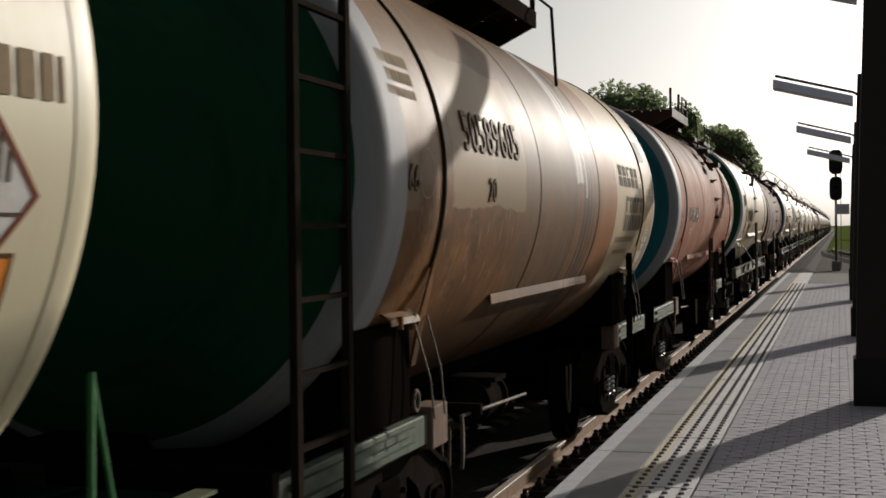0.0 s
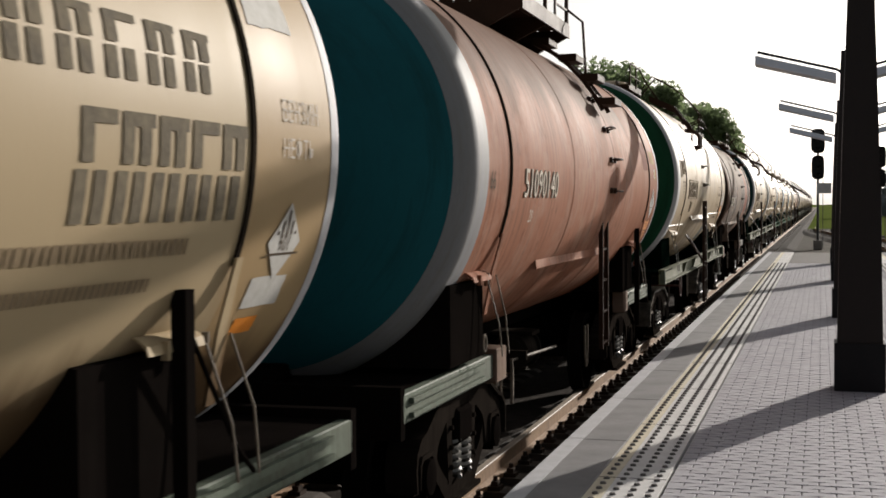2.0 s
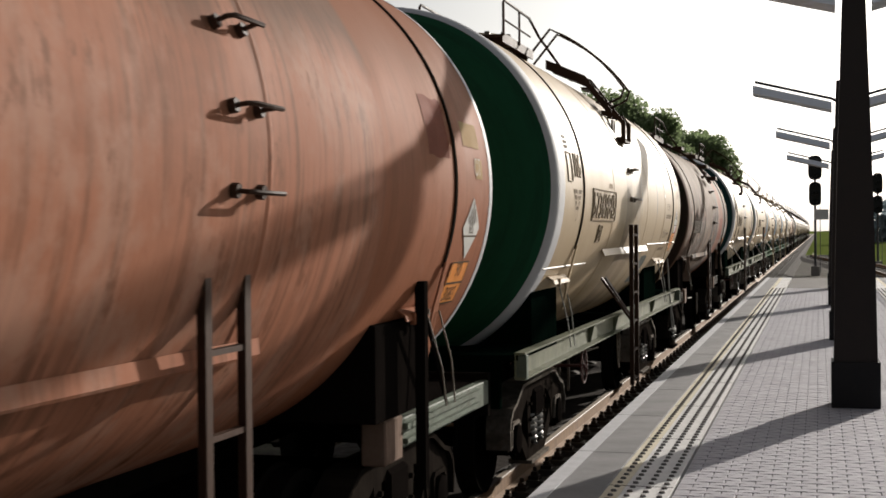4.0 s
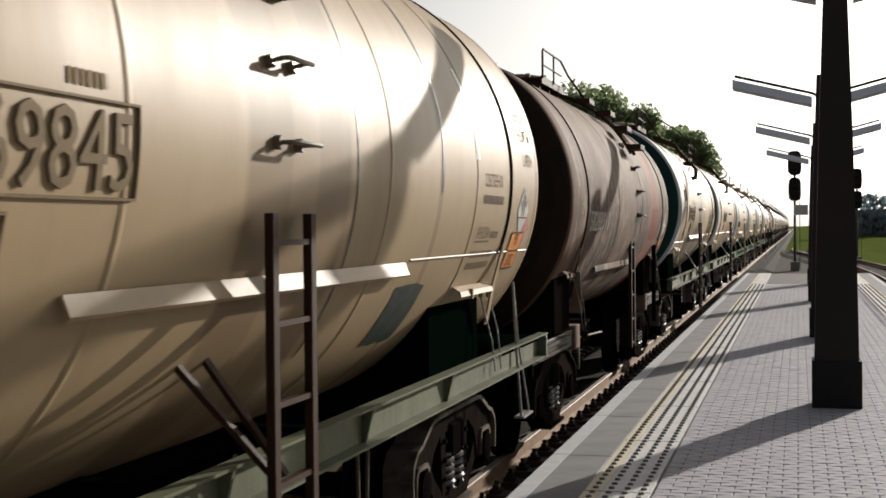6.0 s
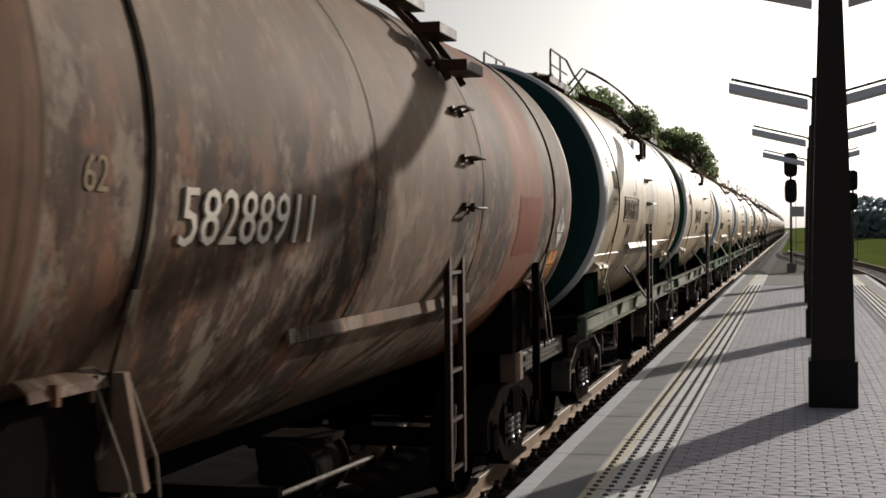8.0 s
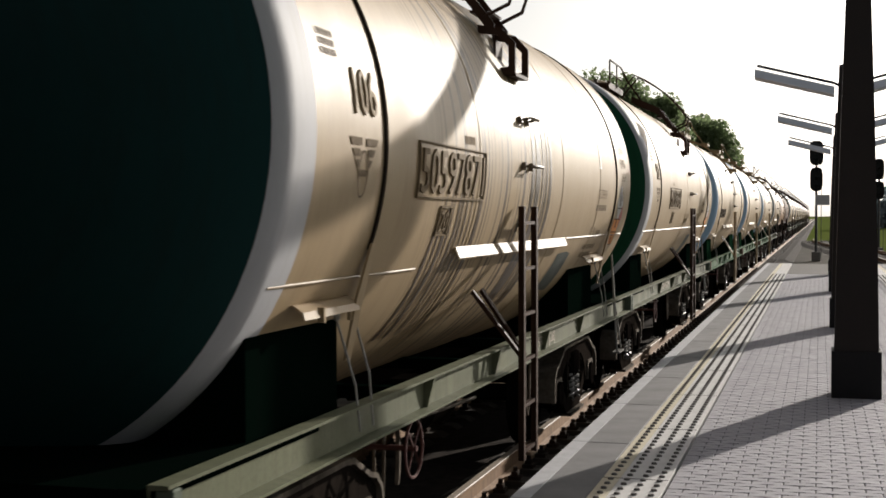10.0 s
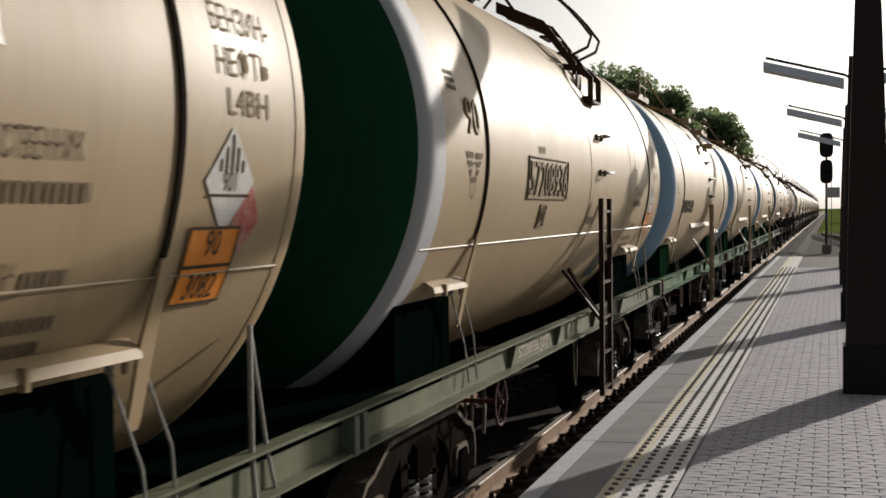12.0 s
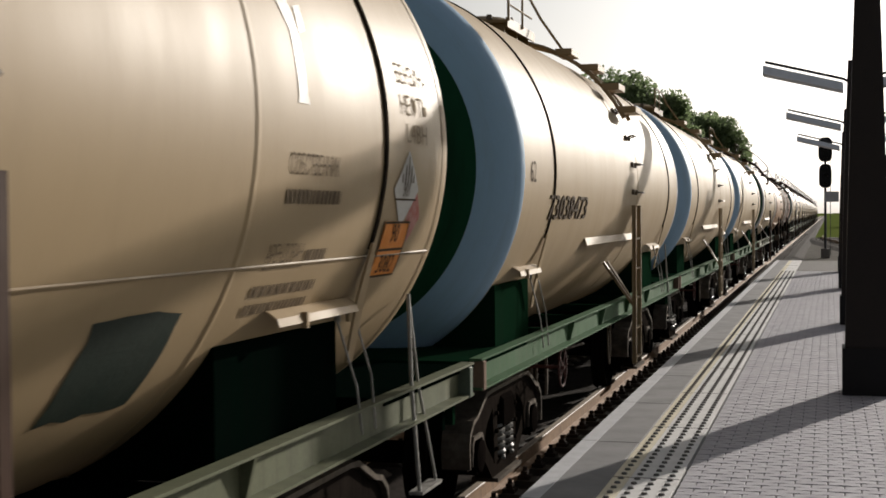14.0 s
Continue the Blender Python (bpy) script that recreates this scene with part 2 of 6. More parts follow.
M["frame_grey"] = material("grey_green_frame_paint", (0.11, 0.135, 0.105), (0.07, 0.078, 0.058), rough=0.6, spec=0.05, scale=3, dirt=(0.05, 0.04, 0.03), dirt_amount=0.5)
M["end_plate"] = material("rusty_pale_plate", (0.19, 0.13, 0.10), (0.13, 0.085, 0.06), rough=0.8, spec=0.03, scale=5, dirt=(0.05, 0.03, 0.02), dirt_amount=0.5)
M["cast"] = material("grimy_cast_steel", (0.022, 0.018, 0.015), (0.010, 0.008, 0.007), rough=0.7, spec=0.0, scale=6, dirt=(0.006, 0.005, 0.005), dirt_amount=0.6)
M["cast_dusty"] = material("dusty_cast_steel", (0.19, 0.16, 0.13), (0.045, 0.037, 0.03), rough=0.65, spec=0.02, scale=5, fine=30, amount=0.7, dirt=(0.025, 0.02, 0.017), dirt_amount=0.7, dirt_stretch=(1, 1.5, 1))
# Wheels this dark include the shade behind the side frames.
M["wheel"] = material("shade_dark_wheel_steel", (0.009, 0.008, 0.007), (0.006, 0.005, 0.005), rough=0.85, spec=0.0, scale=6)
M["ladder"] = material("brown_ladder_paint", (0.05, 0.027, 0.018), (0.03, 0.018, 0.013), rough=0.6, spec=0.04, scale=6)
M["grip"] = material("worn_grip_steel", (0.16, 0.13, 0.10), (0.07, 0.05, 0.035), rough=0.4, scale=10)
M["pale_rod"] = material("pale_steel_rod", (0.30, 0.29, 0.27), (0.12, 0.11, 0.095), rough=0.4, scale=10)
M["ink"] = material("dark_stencil_paint", (0.06, 0.043, 0.029), (0.10, 0.072, 0.046), rough=0.75, spec=0.02, scale=12, amount=0.7)
M["ink_faint"] = material("faded_stencil_paint", (0.20, 0.152, 0.10), (0.25, 0.188, 0.118), rough=0.75, spec=0.015, scale=12, amount=0.8)
M["ink_grey"] = material("grey_stencil_paint", (0.10, 0.085, 0.065), (0.19, 0.16, 0.115), rough=0.75, spec=0.015, scale=12, amount=0.8)
M["ink_white"] = material("white_stencil_paint", (0.55, 0.5, 0.44), (0.4, 0.33, 0.27), rough=0.75, spec=0.015, scale=12)
M["plate_orange"] = material("orange_hazard_plate", (0.65, 0.22, 0.02), (0.5, 0.16, 0.02), rough=0.5, scale=12)
M["plate_white"] = material("white_hazard_sticker", (0.5, 0.49, 0.47), (0.36, 0.34, 0.31), rough=0.7, spec=0.03, scale=14)
M["patch_ochre"] = material("ochre_touch_up_paint", (0.30, 0.19, 0.08), rough=0.75, spec=0.02, scale=5)
M["patch_red"] = material("red_brown_touch_up_paint", (0.17, 0.045, 0.024), (0.11, 0.035, 0.02), rough=0.75, spec=0.02, scale=5)
M["red"] = material("dull_maroon_paint", (0.09, 0.035, 0.03), (0.06, 0.03, 0.028), rough=0.5, scale=10)
M["rail"] = material("rusty_rail_steel", (0.27, 0.165, 0.09), (0.18, 0.105, 0.06), rough=0.7, spec=0.12, scale=5, stretch=(1, 0.3, 1), dirt=(0.06, 0.04, 0.03), dirt_amount=0.4)
M["railhead"] = material("worn_railhead", (0.30, 0.245, 0.19), (0.2, 0.16, 0.125), rough=0.62, spec=0.2, scale=3)
M["sleeper"] = material("weathered_concrete_sleeper", (0.085, 0.07, 0.058), (0.045, 0.038, 0.032), rough=0.9, spec=0.12, scale=6, dirt=(0.06, 0.05, 0.04), dirt_amount=0.6)
M["clip"] = material("oily_rail_fastening", (0.035, 0.027, 0.022), (0.06, 0.04, 0.03), rough=0.6, spec=0.02, scale=10)
M["ballast"] = material("brown_ballast", (0.045, 0.036, 0.03), (0.018, 0.015, 0.013), rough=0.95, spec=0.02, scale=9, fine=60, amount=0.9, bump=0.9)
M["asphalt"] = material("grey_asphalt_strip", (0.215, 0.21, 0.212), (0.15, 0.147, 0.15), rough=0.85, spec=0.12, scale=3, fine=140, amount=0.75, bump=0.35)
M["paver"] = material("grey_concrete_paver", (0.375, 0.365, 0.395), (0.30, 0.29, 0.315), rough=0.8, spec=0.12, scale=6, fine=120, amount=0.75, bump=0.3)
M["joint"] = material("sandy_joint", (0.085, 0.075, 0.068), (0.06, 0.052, 0.048), rough=0.95, scale=12)
M["line_white"] = material("worn_white_line", (0.48, 0.48, 0.50), (0.36, 0.36, 0.37), rough=0.7, scale=8, fine=90)
M["tactile_white"] = material("white_tactile_tile", (0.60, 0.59, 0.58), (0.46, 0.45, 0.44), rough=0.75, scale=6, fine=90)
M["tactile_yellow"] = material("cream_yellow_tactile_tile", (0.60, 0.545, 0.415), (0.48, 0.43, 0.33), rough=0.75, scale=6, fine=90)
# Studs are dark all over: their shaded near sides are put into the colour.
M["stud"] = material("shade_dark_stud", (0.10, 0.095, 0.09), (0.2, 0.19, 0.18), rough=0.7, scale=14, amount=0.5)
M["pale_mark"] = material("pale_sprayed_mark", (0.8, 0.79, 0.77), (0.5, 0.44, 0.36), rough=0.4, spec=0.05, scale=3, amount=0.8)
M["kerb"] = material("concrete_platform_edge", (0.27, 0.25, 0.23), (0.18, 0.165, 0.15), rough=0.85, scale=4, dirt=(0.09, 0.08, 0.07), dirt_amount=0.4)
M["post"] = material("dark_brown_post_paint", (0.022, 0.018, 0.018), (0.03, 0.024, 0.022), rough=0.55, spec=0.12, scale=3)
M["post_base"] = material("black_plinth_paint", (0.012, 0.012, 0.014), (0.02, 0.018, 0.018), rough=0.6, spec=0.12, scale=5)
M["lamp_metal"] = material("grey_lamp_housing", (0.62, 0.64, 0.72), (0.5, 0.52, 0.6), rough=0.45, scale=5)
M["lamp_dark"] = material("dark_lamp_arm", (0.03, 0.03, 0.033), rough=0.5, scale=5)
M["signal"] = material("black_signal_paint", (0.012, 0.012, 0.013), (0.02, 0.02, 0.02), rough=0.5, scale=5)
M["mast"] = material("grey_mast_paint", (0.06, 0.06, 0.065), (0.09, 0.088, 0.085), rough=0.55, scale=5)
M["sign"] = material("grey_sign_plate", (0.5, 0.5, 0.52), (0.4, 0.4, 0.42), rough=0.6, scale=6)
M["grass"] = material("meadow_grass", (0.085, 0.125, 0.03), (0.15, 0.16, 0.05), rough=0.95, spec=0.0, scale=0.25, fine=6, amount=0.8, bump=0.6)
M["leaf"] = material("tree_leaves", (0.125, 0.165, 0.08), (0.17, 0.20, 0.105), rough=0.6, scale=0.8, fine=4, amount=0.8)
# Distant haze is put into the pale blue-grey of these far leaves.
M["leaf_far"] = material("haze_tinted_leaves", (0.20, 0.25, 0.27), (0.25, 0.30, 0.31), rough=0.8, scale=0.5, fine=3, amount=0.7)
M["gravel"] = material("dark_trackside_gravel", (0.075, 0.062, 0.05), (0.03, 0.025, 0.02), rough=0.95, spec=0.02, scale=1.5, fine=30, amount=0.9, bump=0.8, dirt=(0.06, 0.075, 0.025), dirt_amount=0.35, dirt_stretch=(1, 1, 1))
M["frame_brown"] = material("brown_grimy_frame", (0.055, 0.042, 0.031), (0.025, 0.019, 0.015), rough=0.6, spec=0.03, scale=3, dirt=(0.01, 0.008, 0.007), dirt_amount=0.5)
M["sticker_red"] = material("faded_red_sticker", (0.30, 0.045, 0.03), (0.42, 0.30, 0.27), rough=0.6, scale=9, amount=0.7)
M["ink_number"] = material("raised_number_paint", (0.15, 0.112, 0.07), (0.20, 0.15, 0.095), rough=0.7, spec=0.03, scale=12, amount=0.8)
M["ink_worn"] = material("oily_raised_figure_paint", (0.085, 0.055, 0.032), (0.14, 0.095, 0.052), rough=0.6, spec=0.02, scale=10, amount=0.8)
M["ink_relief"] = material("cream_raised_figure_paint", (0.27, 0.20, 0.122), (0.21, 0.155, 0.094), rough=0.65, spec=0.03, scale=12, amount=0.8)
M["stirrup_green"] = material("bright_green_step_paint", (0.035, 0.16, 0.045), (0.02, 0.10, 0.03), rough=0.6, spec=0.1, scale=6)
M["ink_pale"] = material("pale_worn_stencil_paint", (0.30, 0.235, 0.155), (0.22, 0.165, 0.105), rough=0.75, spec=0.015, scale=12, amount=0.8)
M["ink_brown"] = material("brown_stencil_paint", (0.12, 0.09, 0.06), (0.165, 0.125, 0.085), rough=0.75, spec=0.015, scale=12, amount=0.8)
M["bark"] = material("tree_bark", (0.09, 0.07, 0.05), rough=0.9, scale=4)
for leafy in ("leaf", "leaf_far"):
    # thin leaves let light through; the far ones' pale tint stands in for haze
    nt = M[leafy].node_tree
    bs, out = nt.nodes["Principled BSDF"], nt.nodes["Material Output"]
    tr = nt.nodes.new("ShaderNodeBsdfTranslucent")
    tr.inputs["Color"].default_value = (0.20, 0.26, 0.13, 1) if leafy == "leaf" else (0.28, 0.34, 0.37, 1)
    mx = nt.nodes.new("ShaderNodeMixShader")
    mx.inputs[0].default_value = 0.45
    nt.links.new(bs.outputs[0], mx.inputs[1])
    nt.links.new(tr.outputs[0], mx.inputs[2])
    nt.links.new(mx.outputs[0], out.inputs["Surface"])
M["hut"] = material("dark_cabinet_paint", (0.04, 0.05, 0.05), rough=0.6, scale=3)


# ---- mesh helpers ----
def bm_box(x0, x1, y0, y1, z0, z1, bm=None, bevel=0.0):
    bm = bm or bmesh.new()
    vs = [bm.verts.new((x, y, z)) for x in (x0, x1) for y in (y0, y1) for z in (z0, z1)]
    fs = [bm.faces.new([vs[i] for i in q]) for q in ((0, 1, 3, 2), (4, 6, 7, 5), (0, 4, 5, 1), (2, 3, 7, 6), (0, 2, 6, 4), (1, 5, 7, 3))]
    if bevel:
        bmesh.ops.bevel(bm, geom=list({e for f in fs for e in f.edges}), offset=bevel, segments=1, affect="EDGES")
    return bm


def bm_tube(points, radius, bm=None, sides=8):
    """A round bar through the points."""
    bm = bm or bmesh.new()
    pts = [Vector(p) for p in points]
    rings = []
    side = None
    for i, p in enumerate(pts):
        d = (pts[min(i + 1, len(pts) - 1)] - pts[max(i - 1, 0)]).normalized()
        if side is None:
            side = d.cross(Vector((0, 0, 1)) if abs(d.z) < 0.9 else Vector((1, 0, 0))).normalized()
        side = (side - d * side.dot(d)).normalized()
        up = d.cross(side)
        rings.append([bm.verts.new(p + (side * math.cos(a) + up * math.sin(a)) * radius) for a in [2 * math.pi * k / sides for k in range(sides)]])
    for a, b in zip(rings, rings[1:]):
        for k in range(sides):
            bm.faces.new((a[k], a[(k + 1) % sides], b[(k + 1) % sides], b[k]))
    bm.faces.new(rings[0][::-1])
    bm.faces.new(rings[-1])
    return bm


def bm_lathe(profile, axis="y", sides=48, centre=(0, 0, 0), bm=None, caps=False, a0=0.0, a1=2 * math.pi):
    """Turn a profile of (along, radius) round an axis."""
    bm = bm or bmesh.new()
    full = abs(a1 - a0 - 2 * math.pi) < 1e-6
    count = sides if full else sides + 1
    rings = []
    for u, r in profile:
        ring = []
        for k in range(count):
            a = a0 + (a1 - a0) * k / sides
            p, q = r * math.cos(a), r * math.sin(a)
            v = {"y": (p, u, q), "x": (u, p, q), "z": (p, q, u)}[axis]
            ring.append(bm.verts.new(Vector(v) + Vector(centre)))
        rings.append(ring)
    for a, b in zip(rings, rings[1:]):
        for k in range(count if full else sides):
            bm.faces.new((a[k], a[(k + 1) % count], b[(k + 1) % count], b[k]))
    if caps:
        bm.faces.new(rings[0])
        bm.faces.new(rings[-1][::-1])
    return bm


def bm_prism(outline, axis, lo, hi, bm=None):
    """Extrude an outline: axis x takes (y, z) pairs, axis y takes (x, z), axis z takes (x, y)."""
    bm = bm or bmesh.new()

    def place(p, h):
        return {"x": (h, p[0], p[1]), "y": (p[0], h, p[1]), "z": (p[0], p[1], h)}[axis]

    a = [bm.verts.new(place(p, lo)) for p in outline]
    b = [bm.verts.new(place(p, hi)) for p in outline]
    bm.faces.new(a)
    bm.faces.new(b[::-1])
    for k in range(len(a)):
        j = (k + 1) % len(a)
        bm.faces.new((a[k], a[j], b[j], b[k]))
    return bm


def to_mesh(name, bm, mat, smooth=False):
    bmesh.ops.recalc_face_normals(bm, faces=bm.faces)
    me = bpy.data.meshes.new(name)
    bm.to_mesh(me)
    bm.free()
    me.materials.append(mat)
    if smooth:
        me.polygons.foreach_set("use_smooth", [True] * len(me.polygons))
        me.set_sharp_from_angle(angle=radians(35))
    return me


def part(name, bm, mat, parent, label="", smooth=False):
    """One mesh object under a thing or a part; bm may be a bmesh or a finished mesh."""
    me = bm if isinstance(bm, bpy.types.Mesh) else to_mesh(name, bm, mat, smooth)
    ob = new(name, me)
    ob.parent = parent
    return tagged(ob, label)


CACHE = {}


def shared(key, mat, build, smooth=False):
    """A mesh built once for all alike parts."""
    if (key, mat.name) not in CACHE:
        CACHE[key, mat.name] = to_mesh(key[0], build(), mat, smooth)
    return CACHE[key, mat.name]


def thing(name, bm, mat, label, category, group="", kind="", smooth=False):
    return tagged(new(name, to_mesh(name, bm, mat, smooth)), label, category, group, kind)


def empty(name, label, category, group="", at=(0, 0, 0)):
    ob = tagged(new(name), label, category, group)
    ob.location = at
    ob.empty_display_size = 0.3
    return ob


def letters(text, height, align="LEFT", spacing=1.0, squeeze=1.0):
    """Flat letters as a bmesh in the xy plane, base line at y = 0."""
    cu = bpy.data.curves.new("lettering", "FONT")
    cu.body, cu.size, cu.align_x, cu.space_character, cu.resolution_u = text, height / 0.70, align, spacing, 2
    ob = bpy.data.objects.new("lettering", cu)
    scene.collection.objects.link(ob)
    me = bpy.data.meshes.new_from_object(ob.evaluated_get(bpy.context.evaluated_depsgraph_get()))
    bpy.data.objects.remove(ob)
    bm = bmesh.new()
    bm.from_mesh(me)
    bpy.data.meshes.remove(me)
    for v in bm.verts:
        v.co.x *= squeeze
    return bm


def on_tank(bm, y0, z0, R, ZC, proud=0.004):
    """Wrap flat letters or plates round the platform side of a tank: x runs along the car, y up the shell."""
    h = max((v.co.y for v in bm.verts), default=0)
    lo = min((v.co.y for v in bm.verts), default=0)
    k = lo
    while k < h:
        bmesh.ops.bisect_plane(bm, geom=bm.verts[:] + bm.edges[:] + bm.faces[:], plane_co=(0, k, 0), plane_no=(0, 1, 0))
        k += 0.05
    a0 = math.asin(max(-1, min(1, (z0 - ZC) / R)))
    for v in bm.verts:
        a = a0 + v.co.y / R
        v.co = Vector(((R + proud) * math.cos(a), y0 + v.co.x, ZC + (R + proud) * math.sin(a)))
    return bm


def flat_box(x0, x1, y0, y1, bm=None):
    bm = bm or bmesh.new()
    n = max(1, int((y1 - y0) / 0.06))
    rows = [[bm.verts.new((x, y0 + (y1 - y0) * k / n, 0)) for x in (x0, x1)] for k in range(n + 1)]
    for a, b in zip(rows, rows[1:]):
        bm.faces.new((a[0], a[1], b[1], b[0]))
    return bm


def outline_box(x0, x1, y0, y1, w):
    bm = flat_box(x0, x1, y0, y0 + w)
    flat_box(x0, x1, y1 - w, y1, bm)
    flat_box(x0, x0 + w, y0 + w, y1 - w, bm)
    flat_box(x1 - w, x1, y0 + w, y1 - w, bm)
    return bm


# ---- the setting: ground, tracks, platform ----
GROUND = -0.45
PLAT = 0.546
EDGE, TACT0, TACT1 = 1.83, 2.28, 2.71
MID = 3.96
PLAT_END = 49.0


def build_ground():
    bm = bmesh.new()
    xs = [-1500, -300, -60, -12, -3.2, 3.2, 6.0, 11.0, 16, 30, 60, 300, 1500]
    ys = [-300, -60, -10, 20, 50, 80, 120, 180, 300, 600, 1500, 3000]

    def height(x, y):
        rise = 0.0
        if x > 12 and y > 0:
            rise = 0.5
        if x < -10:
            rise = 0.3
        return GROUND + rise

    grid = [[bm.verts.new((x, y, height(x, y))) for x in xs] for y in ys]
    for a, b in zip(grid, grid[1:]):
        for k in range(len(xs) - 1):
            bm.faces.new((a[k], a[k + 1], b[k + 1], b[k]))
    thing("ground", bm, M["grass"], "yellow-green meadow grass along the railway", "ground", kind="structure")


def build_gravel():
    """Trackside gravel beyond the train and past the platform's end."""
    for x0, x1, y0, y1 in ((-9.5, -2.2, -60, 260), (2.2, 6.4, PLAT_END + 0.02, 140)):
        bm = bmesh.new()
        n = int((y1 - y0) / 4)
        rows = []
        for k in range(n + 1):
            y = y0 + (y1 - y0) * k / n
            wob = 0.35 * math.sin(k * 1.7) + 0.25 * math.sin(k * 0.63 + 1)
            a = x0 + (wob if x0 < 0 else 0)
            b = x1 + (0 if x0 < 0 else (0.0 if y < 60 else wob - 0.02 * (y - 60)))
            rows.append([bm.verts.new((a, y, GROUND + 0.012)), bm.verts.new(((a + b) / 2, y, GROUND + 0.05)), bm.verts.new((b, y, GROUND + 0.012))])
        for p, q in zip(rows, rows[1:]):
            for k in (0, 1):
                bm.faces.new((p[k], p[k + 1], q[k + 1], q[k]))
        thing("gravel", bm, M["gravel"], "dark trackside gravel with sparse weeds", "gravel", kind="structure")


def track_line(x_of, y0, y1, step=4.0):
    ys = []
    y = y0
    while y < y1:
        ys.append(y)
        y += step
    ys.append(y1)
    return [(x_of(y), y) for y in ys]


def sweep(line, section, bm=None):
    """Sweep a closed (x, z) section along a plan line."""
    bm = bm or bmesh.new()
    rings = [[bm.verts.new((x + sx, y, sz)) for sx, sz in section] for x, y in line]
    n = len(section)
    for a, b in zip(rings, rings[1:]):
        for k in range(n):
            bm.faces.new((a[k], a[(k + 1) % n], b[(k + 1) % n], b[k]))
    bm.faces.new(rings[0])
    bm.faces.new(rings[-1][::-1])
    return bm


RAIL_WEB = [(-0.075, -0.18), (0.075, -0.18), (0.07, -0.165), (0.012, -0.14), (0.012, -0.045), (0.036, -0.035), (0.037, -0.006),
            (-0.037, -0.006), (-0.036, -0.035), (-0.012, -0.045), (-0.012, -0.14), (-0.07, -0.165)]
RAIL_TOP = [(-0.036, -0.006), (0.036, -0.006), (0.03, 0.0), (-0.03, 0.0)]


def sleeper_mesh():
    return bm_prism([(-1.35, -0.42), (1.35, -0.42), (1.32, -0.215), (1.05, -0.19), (0.5, -0.19), (0.4, -0.24), (-0.4, -0.24), (-0.5, -0.19), (-1.05, -0.19), (-1.32, -0.215)], "y", -0.13, 0.13)


def clip_mesh():
    bm = bm_box(-0.055, 0.055, -0.07, 0.07, -0.19, -0.155)
    bm_box(-0.03, 0.03, -0.045, 0.045, -0.155, -0.115, bm)
    bm_lathe([(-0.115, 0.022), (-0.075, 0.02)], "z", 6, bm=bm, caps=True)
    return bm


def build_track(name, x_of, y0, y1, near0, near1, label):
    bed = sweep(track_line(x_of, y0, y1), [(-2.3, GROUND - 0.02), (2.3, GROUND - 0.02), (1.75, -0.235), (-1.75, -0.235)])
    track = thing(name, bed, M["ballast"], label, "railway track", kind="structure")
    for side in (-0.80, 0.80):
        line = [(x + side, y) for x, y in track_line(x_of, y0, y1)]
        rail = part("rail", sweep(line, RAIL_WEB), M["rail"], track, "rusty rail with a polished head")
        part("railhead", sweep(line, RAIL_TOP), M["railhead"], rail)
    slm = shared(("sleeper",), M["sleeper"], sleeper_mesh)
    clm = shared(("rail_clip",), M["clip"], clip_mesh)
    y = near0
    while y < near1:
        s = part("sleeper", slm, None, track)
        s.location = (x_of(y), y, 0)
        for cx in (-0.925, -0.675, 0.675, 0.925):
            k = part("rail_clip", clm, None, s)
            k.location = (cx, 0, 0)
        y += 0.6
    far = bmesh.new()
    y = near1
    while y < min(y1, 160):
        bm_box(x_of(y) - 1.35, x_of(y) + 1.35, y - 0.12, y + 0.12, -0.42, -0.2, far)
        y += 0.6
    tagged(part("far_sleepers", far, M["sleeper"], track), kind="stuff")
    return track


def build_platform():
    plat = thing("platform", bm_box(EDGE + 0.06, 2 * MID - EDGE - 0.06, -14, PLAT_END, GROUND, PLAT - 0.07), M["kerb"],
                 "low island platform with concrete edges", "platform", kind="structure")
    w = 2 * MID
    # edge slabs, 2.1 m long, with open joints
    for mirror in (0, 1):
        y = -13.2 + 0.02
        while y < PLAT_END - 0.1:
            y1 = min(y + 2.1, PLAT_END)
            x0, x1 = (EDGE, TACT0 - 0.004) if not mirror else (w - TACT0 + 0.004, w - EDGE)
            slab = part("edge_slab", bm_box(x0, x1, y + 0.006, y1 - 0.006, PLAT - 0.16, PLAT, bevel=0.008), M["asphalt"], plat)
            lx0, lx1 = (EDGE + 0.008, EDGE + 0.125) if not mirror else (w - EDGE - 0.125, w - EDGE - 0.008)
            part("white_line", bm_box(lx0, lx1, y + 0.008, y1 - 0.008, PLAT - 0.01, PLAT + 0.004), M["line_white"], slab, "worn white edge line")
            y += 2.1
    return plat


